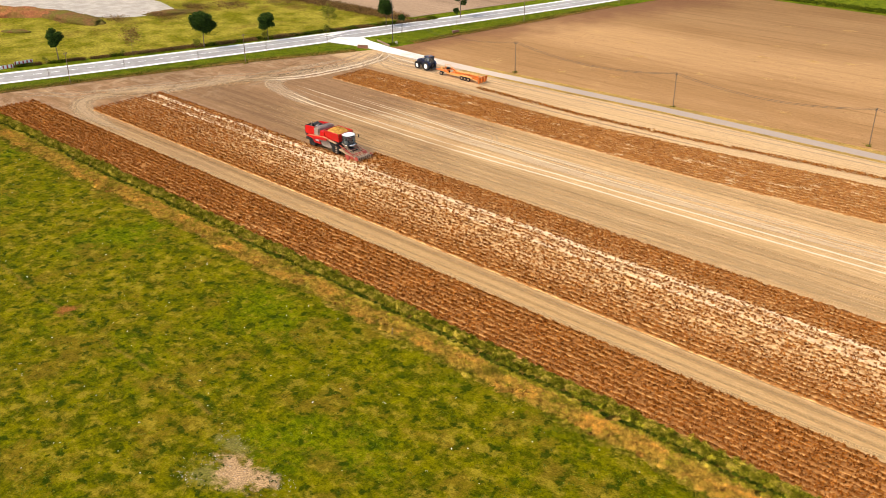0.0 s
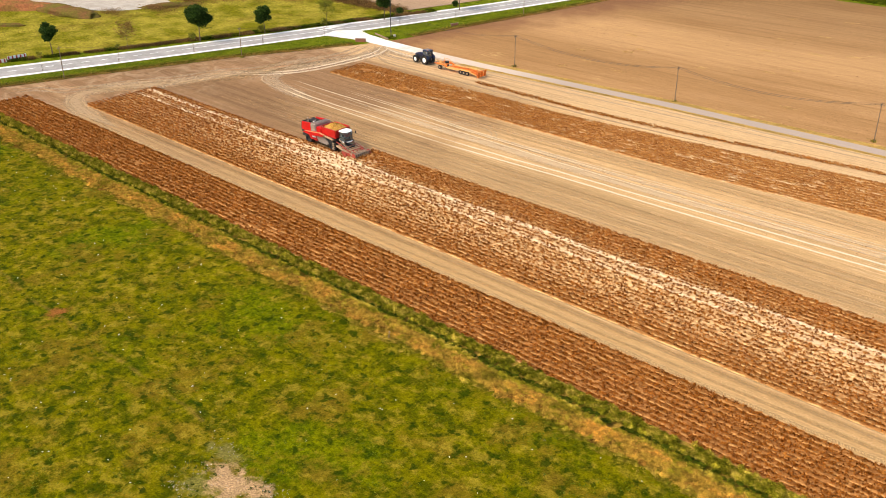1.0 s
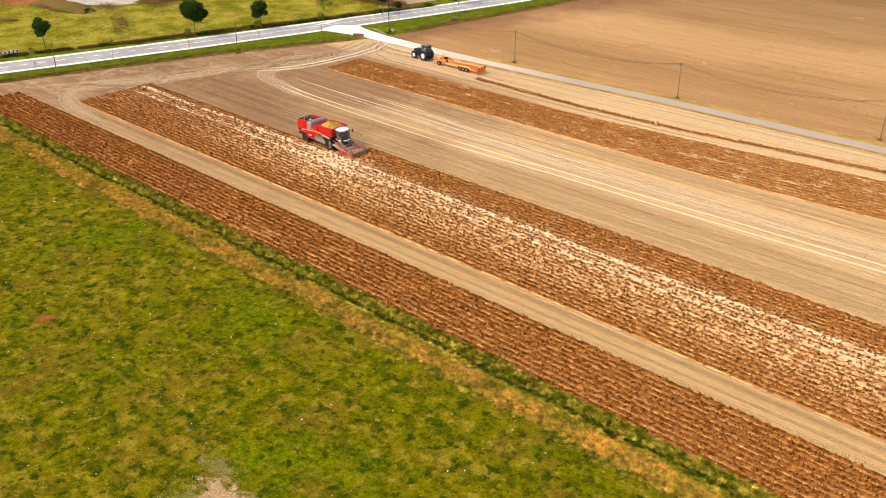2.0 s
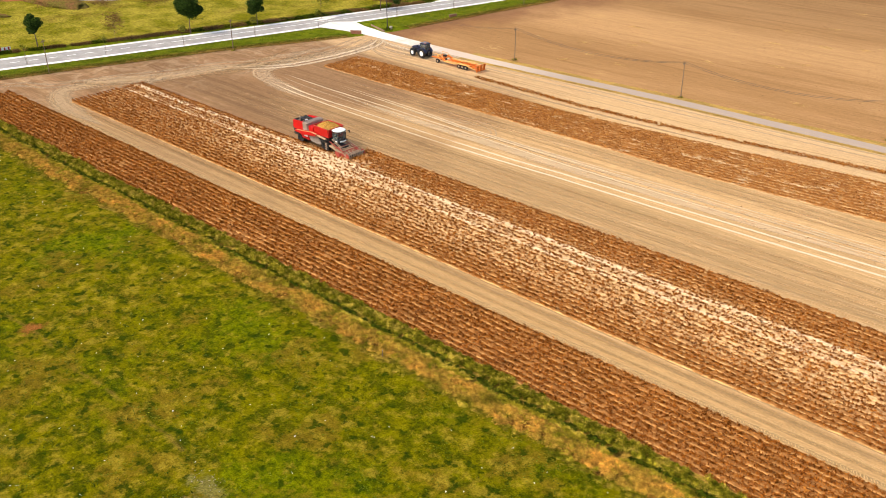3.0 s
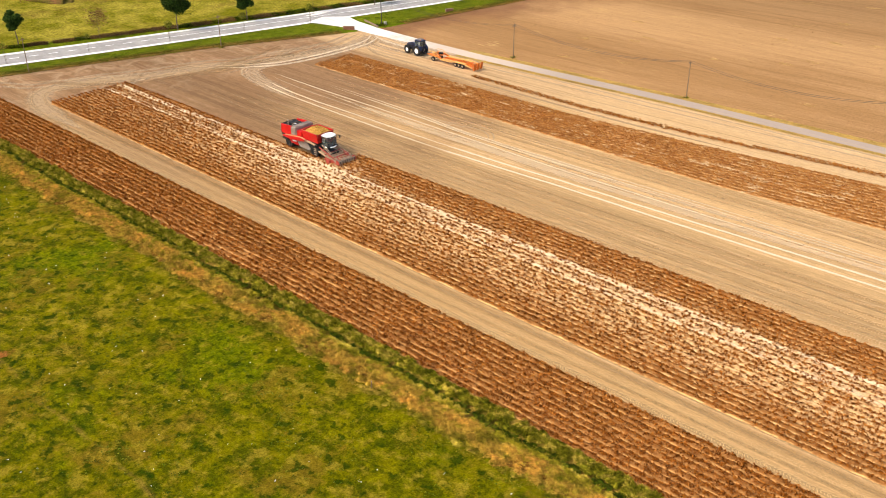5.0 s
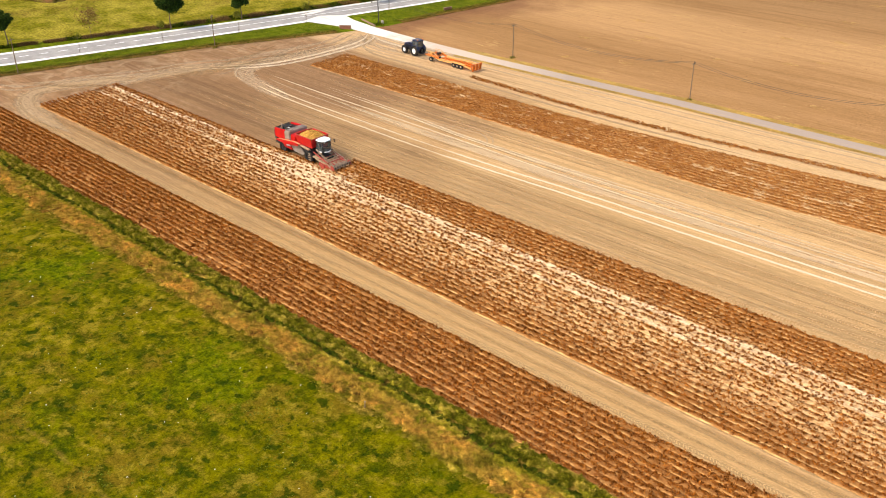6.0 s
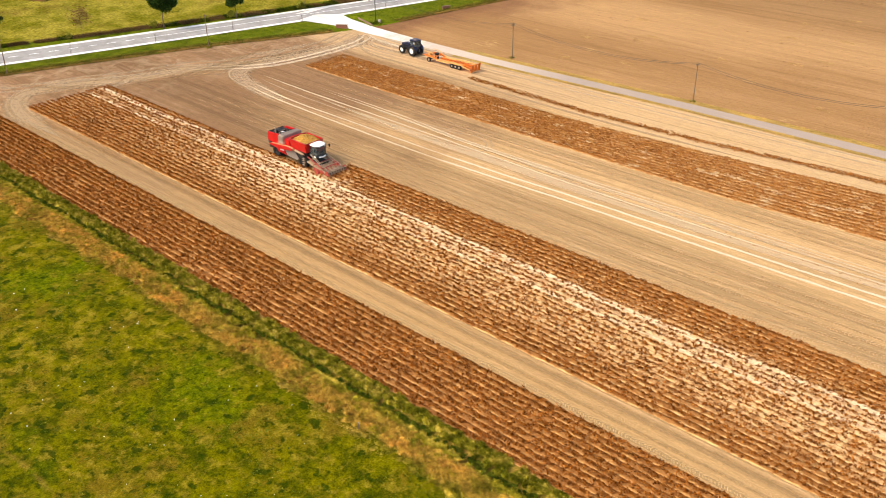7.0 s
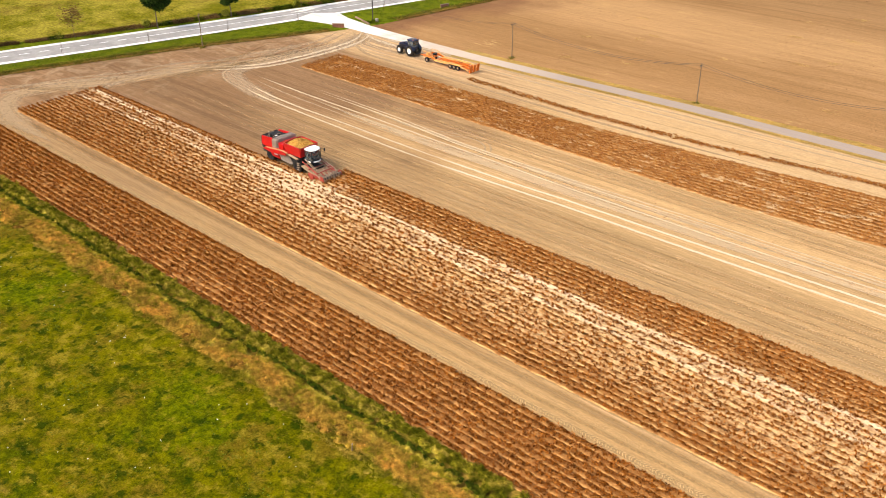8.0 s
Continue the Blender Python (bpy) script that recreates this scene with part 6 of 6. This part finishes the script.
    for s in (-1, 1):
        part("topper_arm", made(rod, (6.1, s * 1.0, 1.05), (7.0, s * 1.0, 0.9), 0.05, None, 8), M_HRED2, h)
        part("marker_arm", made(rod, (3.4, s * 1.1, 2.3), (6.8, s * 1.3, 1.0), 0.035, None, 6), M_STEEL, h)


    # the rear is compact, the digger reaches well forward
    rear = ("rear_", "lower_side", "name_plate", "engine", "exhaust", "deck_hoop", "air_", "front_bulk", "cover", "cheek", "bunker_rear")
    front = ("digger", "lift_", "guide_", "depth_", "web_", "spray_", "cross_beam", "row_roller", "roller_", "share", "topper", "marker")
    for ob in h.children:
        if ob.name.startswith(rear):
            ob.matrix_basis = Matrix.Translation((-0.35, 0, 0)) @ Matrix.Diagonal((0.8, 1, 1, 1)) @ ob.matrix_basis
        elif ob.name.startswith(front):
            ob.matrix_basis = Matrix.Translation((-0.3, 0, 0)) @ Matrix.Diagonal((1.1, 1, 1, 1)) @ ob.matrix_basis


def make_tractor():
    t = empty("tractor", pose(-129.2, 135.5, 0.06, 0, 0, 178) @ Matrix.Scale(0.92, 4), "dark navy farm tractor with white wheel rims", "tractor")
    for s in (-1, 1):
        wheel(t, 0.0, s * 0.98, 0.98, 0.62, M_WHITE, 20, 0.56)
        wheel(t, 2.85, s * 0.95, 0.76, 0.52, M_WHITE, 18, 0.54)
        bm = bmesh.new()
        out = [(1.12 * math.cos(a), 0.98 + 1.12 * math.sin(a)) for a in np.linspace(0.35, 2.9, 12)]
        inn = [(1.06 * math.cos(a), 0.98 + 1.06 * math.sin(a)) for a in np.linspace(2.9, 0.35, 12)]
        prism(bm, out + inn, s * 0.62, s * 1.2)
        part("rear_fender", bm, M_NAVY, t)
        bm = bmesh.new()
        out = [(2.85 + 0.86 * math.cos(a), 0.76 + 0.86 * math.sin(a)) for a in np.linspace(0.6, 2.4, 8)]
        inn = [(2.85 + 0.82 * math.cos(a), 0.76 + 0.82 * math.sin(a)) for a in np.linspace(2.4, 0.6, 8)]
        prism(bm, out + inn, s * 0.72, s * 1.18)
        part("front_fender", bm, M_DARK, t)
    part("transmission", made(box, (-0.6, -0.38, 0.7), (3.3, 0.38, 1.25), 0.06), M_DARK, t)
    part("rear_axle", made(rod, (0, -0.9, 0.98), (0, 0.9, 0.98), 0.16), M_DARK, t)
    part("front_axle", made(rod, (2.85, -0.85, 0.76), (2.85, 0.85, 0.76), 0.11), M_DARK, t)
    bm = bmesh.new()
    prism(bm, [(1.0, 1.2), (1.0, 2.22), (2.2, 2.16), (3.35, 1.95), (3.62, 1.7), (3.6, 1.15)], -0.46, 0.46, 0.09)
    part("bonnet", bm, M_NAVY, t)
    for s in (-1, 1):
        part("bonnet_grille", made(box, (1.6, s * 0.465 - 0.01, 1.35), (3.2, s * 0.465 + 0.01, 1.7)), M_DARK, t)
        part("headlight", made(box, (3.52, s * 0.28 - 0.12, 1.55), (3.63, s * 0.28 + 0.12, 1.7), 0.02), M_WHITE, t)
        part("cab_step", made(box, (0.55, s * 0.75 - 0.2, 0.5), (1.0, s * 0.75 + 0.2, 0.95), 0.03), M_DARK, t)
        part("mirror", made(lambda b: (rod(b, (0.95, s * 0.8, 2.7), (1.15, s * 1.25, 2.6), 0.025, None, 6), box(b, (1.1, s * 1.25 - 0.1, 2.25), (1.17, s * 1.25 + 0.1, 2.65), 0.02))), M_DARK, t)
    part("exhaust", made(rod, (1.15, -0.62, 1.5), (1.15, -0.62, 3.0), 0.07, None, 10), M_STEEL, t)
    part("front_weight", made(box, (3.65, -0.45, 0.75), (4.1, 0.45, 1.15), 0.05), M_DARK, t)
    part("cab_base", made(prism, [(-0.75, 1.25), (-0.75, 1.75), (0.95, 1.75), (0.95, 1.2)], -0.75, 0.75, 0.05), M_NAVY, t)
    part("cab_glass", made(prism, [(-0.72, 1.75), (-0.62, 2.85), (0.72, 2.85), (0.93, 1.75)], -0.74, 0.74), M_GLASS, t, "dark tinted cab glass")
    for x0, x1 in ((-0.72, -0.62), (0.93, 0.72), (0.1, 0.1)):
        for s in (-1, 1):
            part("cab_pillar", made(rod, (x0, s * 0.76, 1.7), (x1, s * 0.76, 2.87), 0.045, None, 8), M_NAVY, t)
    part("cab_roof", made(box, (-0.85, -0.82, 2.85), (0.9, 0.82, 3.08), 0.08), M_NAVY, t)
    part("roof_hatch", made(box, (-0.2, -0.35, 3.08), (0.45, 0.35, 3.12), 0.02), M_GREY, t)
    for s in (-1, 1):
        part("beacon", made(rod, (-0.6, s * 0.62, 3.08), (-0.6, s * 0.62, 3.28), 0.07, 0.06, 10), M_ORANGE, t)
        part("work_light", made(box, (0.82, s * 0.5 - 0.1, 2.93), (0.93, s * 0.5 + 0.1, 3.03)), M_WHITE, t)
    part("driver_seat", made(lambda b: (box(b, (-0.35, -0.25, 1.75), (0.2, 0.25, 1.95), 0.03), box(b, (-0.4, -0.25, 1.95), (-0.25, 0.25, 2.5), 0.03))), M_DARK, t)
    part("hitch", made(lambda b: [rod(b, (-0.5, y, 0.85), (-1.35, y * 0.8, 0.6), 0.05, None, 6) for y in (-0.4, 0.4)] + [box(b, (-1.4, -0.4, 0.52), (-1.25, 0.4, 0.66), 0.02)]), M_DARK, t)


def make_trailer():
    t = empty("low_loader_trailer", pose(-118.5, 135.15, 0.06, 0, 0, 180), "orange low-loader trailer with raised rear ramps", "trailer")
    W = 1.27
    # drawbar and dolly
    bm = bmesh.new()
    for s in (-1, 1):
        rod(bm, (8.6, 0, 0.62), (6.4, s * 0.75, 0.95), 0.07, None, 8)
    part("drawbar", bm, M_ORANGE, t)
    part("dolly_axle", made(rod, (6.1, -1.1, 0.42), (6.1, 1.1, 0.42), 0.07), M_DARK, t)
    for s in (-1, 1):
        wheel(t, 6.1, s * 1.02, 0.42, 0.3, M_STEEL, 14, 0.5)
        for x in (0.6, -0.25, -1.1):
            wheel(t, x, s * 1.02, 0.42, 0.32, M_STEEL, 14, 0.5)
        part("neck_beam", made(prism, [(6.9, 0.95), (6.9, 1.2), (5.2, 1.25), (4.1, 0.98), (4.1, 0.7), (5.1, 0.95)], s * (W - 0.22) - 0.09, s * (W - 0.22) + 0.09), M_ORANGE, t)
        part("side_beam", made(prism, [(4.2, 0.66), (4.2, 0.86), (1.5, 0.84), (1.1, 1.0), (-1.6, 1.02), (-3.6, 0.66), (-3.7, 0.5), (-1.6, 0.9), (1.0, 0.88), (1.4, 0.7)], s * W - 0.07, s * W + 0.07), M_ORANGE2, t)
        part("inner_beam", made(prism, [(4.2, 0.62), (4.2, 0.85), (1.1, 0.92), (-1.9, 0.95), (-3.6, 0.66), (-3.6, 0.5), (1.2, 0.62)], s * 0.42 - 0.06, s * 0.42 + 0.06), M_ORANGE, t)
        part("neck_rail", made(lambda b: [rod(b, p, q, 0.045, None, 6) for p, q in (((6.8, s * 1.0, 1.2), (6.8, s * 1.0, 1.75)), ((6.8, s * 1.0, 1.75), (5.4, s * 1.0, 1.7)), ((5.4, s * 1.0, 1.7), (4.6, s * 1.0, 1.15)))]), M_ORANGE2, t)
    [part("neck_bar", made(box, (4.6 + 0.5 * k, -W + 0.2, 1.05), (4.72 + 0.5 * k, W - 0.2, 1.15)), M_ORANGE, t) for k in range(5)]
    for k in range(13):
        x = 4.05 - 0.6 * k
        z = 0.80 if x > 1.2 else (0.9 if x > -1.9 else 0.9 - 0.18 * (-1.9 - x))
        part("cross_member", made(box, (x - 0.06, -W + 0.07, z - 0.08), (x + 0.06, W - 0.07, z + 0.02)), M_ORANGE, t)
    for s in (-1, 1):
        part("deck_plank", made(box, (1.35, s * 0.85 - 0.16, 0.823), (4.05, s * 0.85 + 0.16, 0.865)), M_ORANGE2, t)
        part("deck_plank", made(box, (-1.85, s * 0.85 - 0.16, 0.923), (1.0, s * 0.85 + 0.16, 0.965)), M_ORANGE2, t)
    for k in (-1, 0, 1):
        rp = bmesh.new()
        box(rp, (-0.05, -0.31, 0), (0.05, 0.31, 1.3), 0.015)
        for q in range(5):
            box(rp, (-0.10, -0.31, 0.1 + 0.26 * q), (-0.052, 0.31, 0.16 + 0.26 * q))
        ob = part("ramp", rp, M_ORANGE, t)
        ob.matrix_basis = pose(-3.8, k * 0.88, 0.12, 0, -10, 0)
    part("warning_board", made(box, (-3.70, -1.2, 0.42), (-3.62, 1.2, 0.6)), M_RED, t)
    part("spare_wheel", made(rod, (5.5, -0.4, 1.15), (5.5, -0.4, 1.37), 0.42, None, 20), M_RUBBER, t)
    part("winch_box", made(box, (6.0, 0.1, 1.15), (6.5, 0.8, 1.5), 0.04), M_ORANGE2, t)


make_harvester()
make_tractor()
make_trailer()
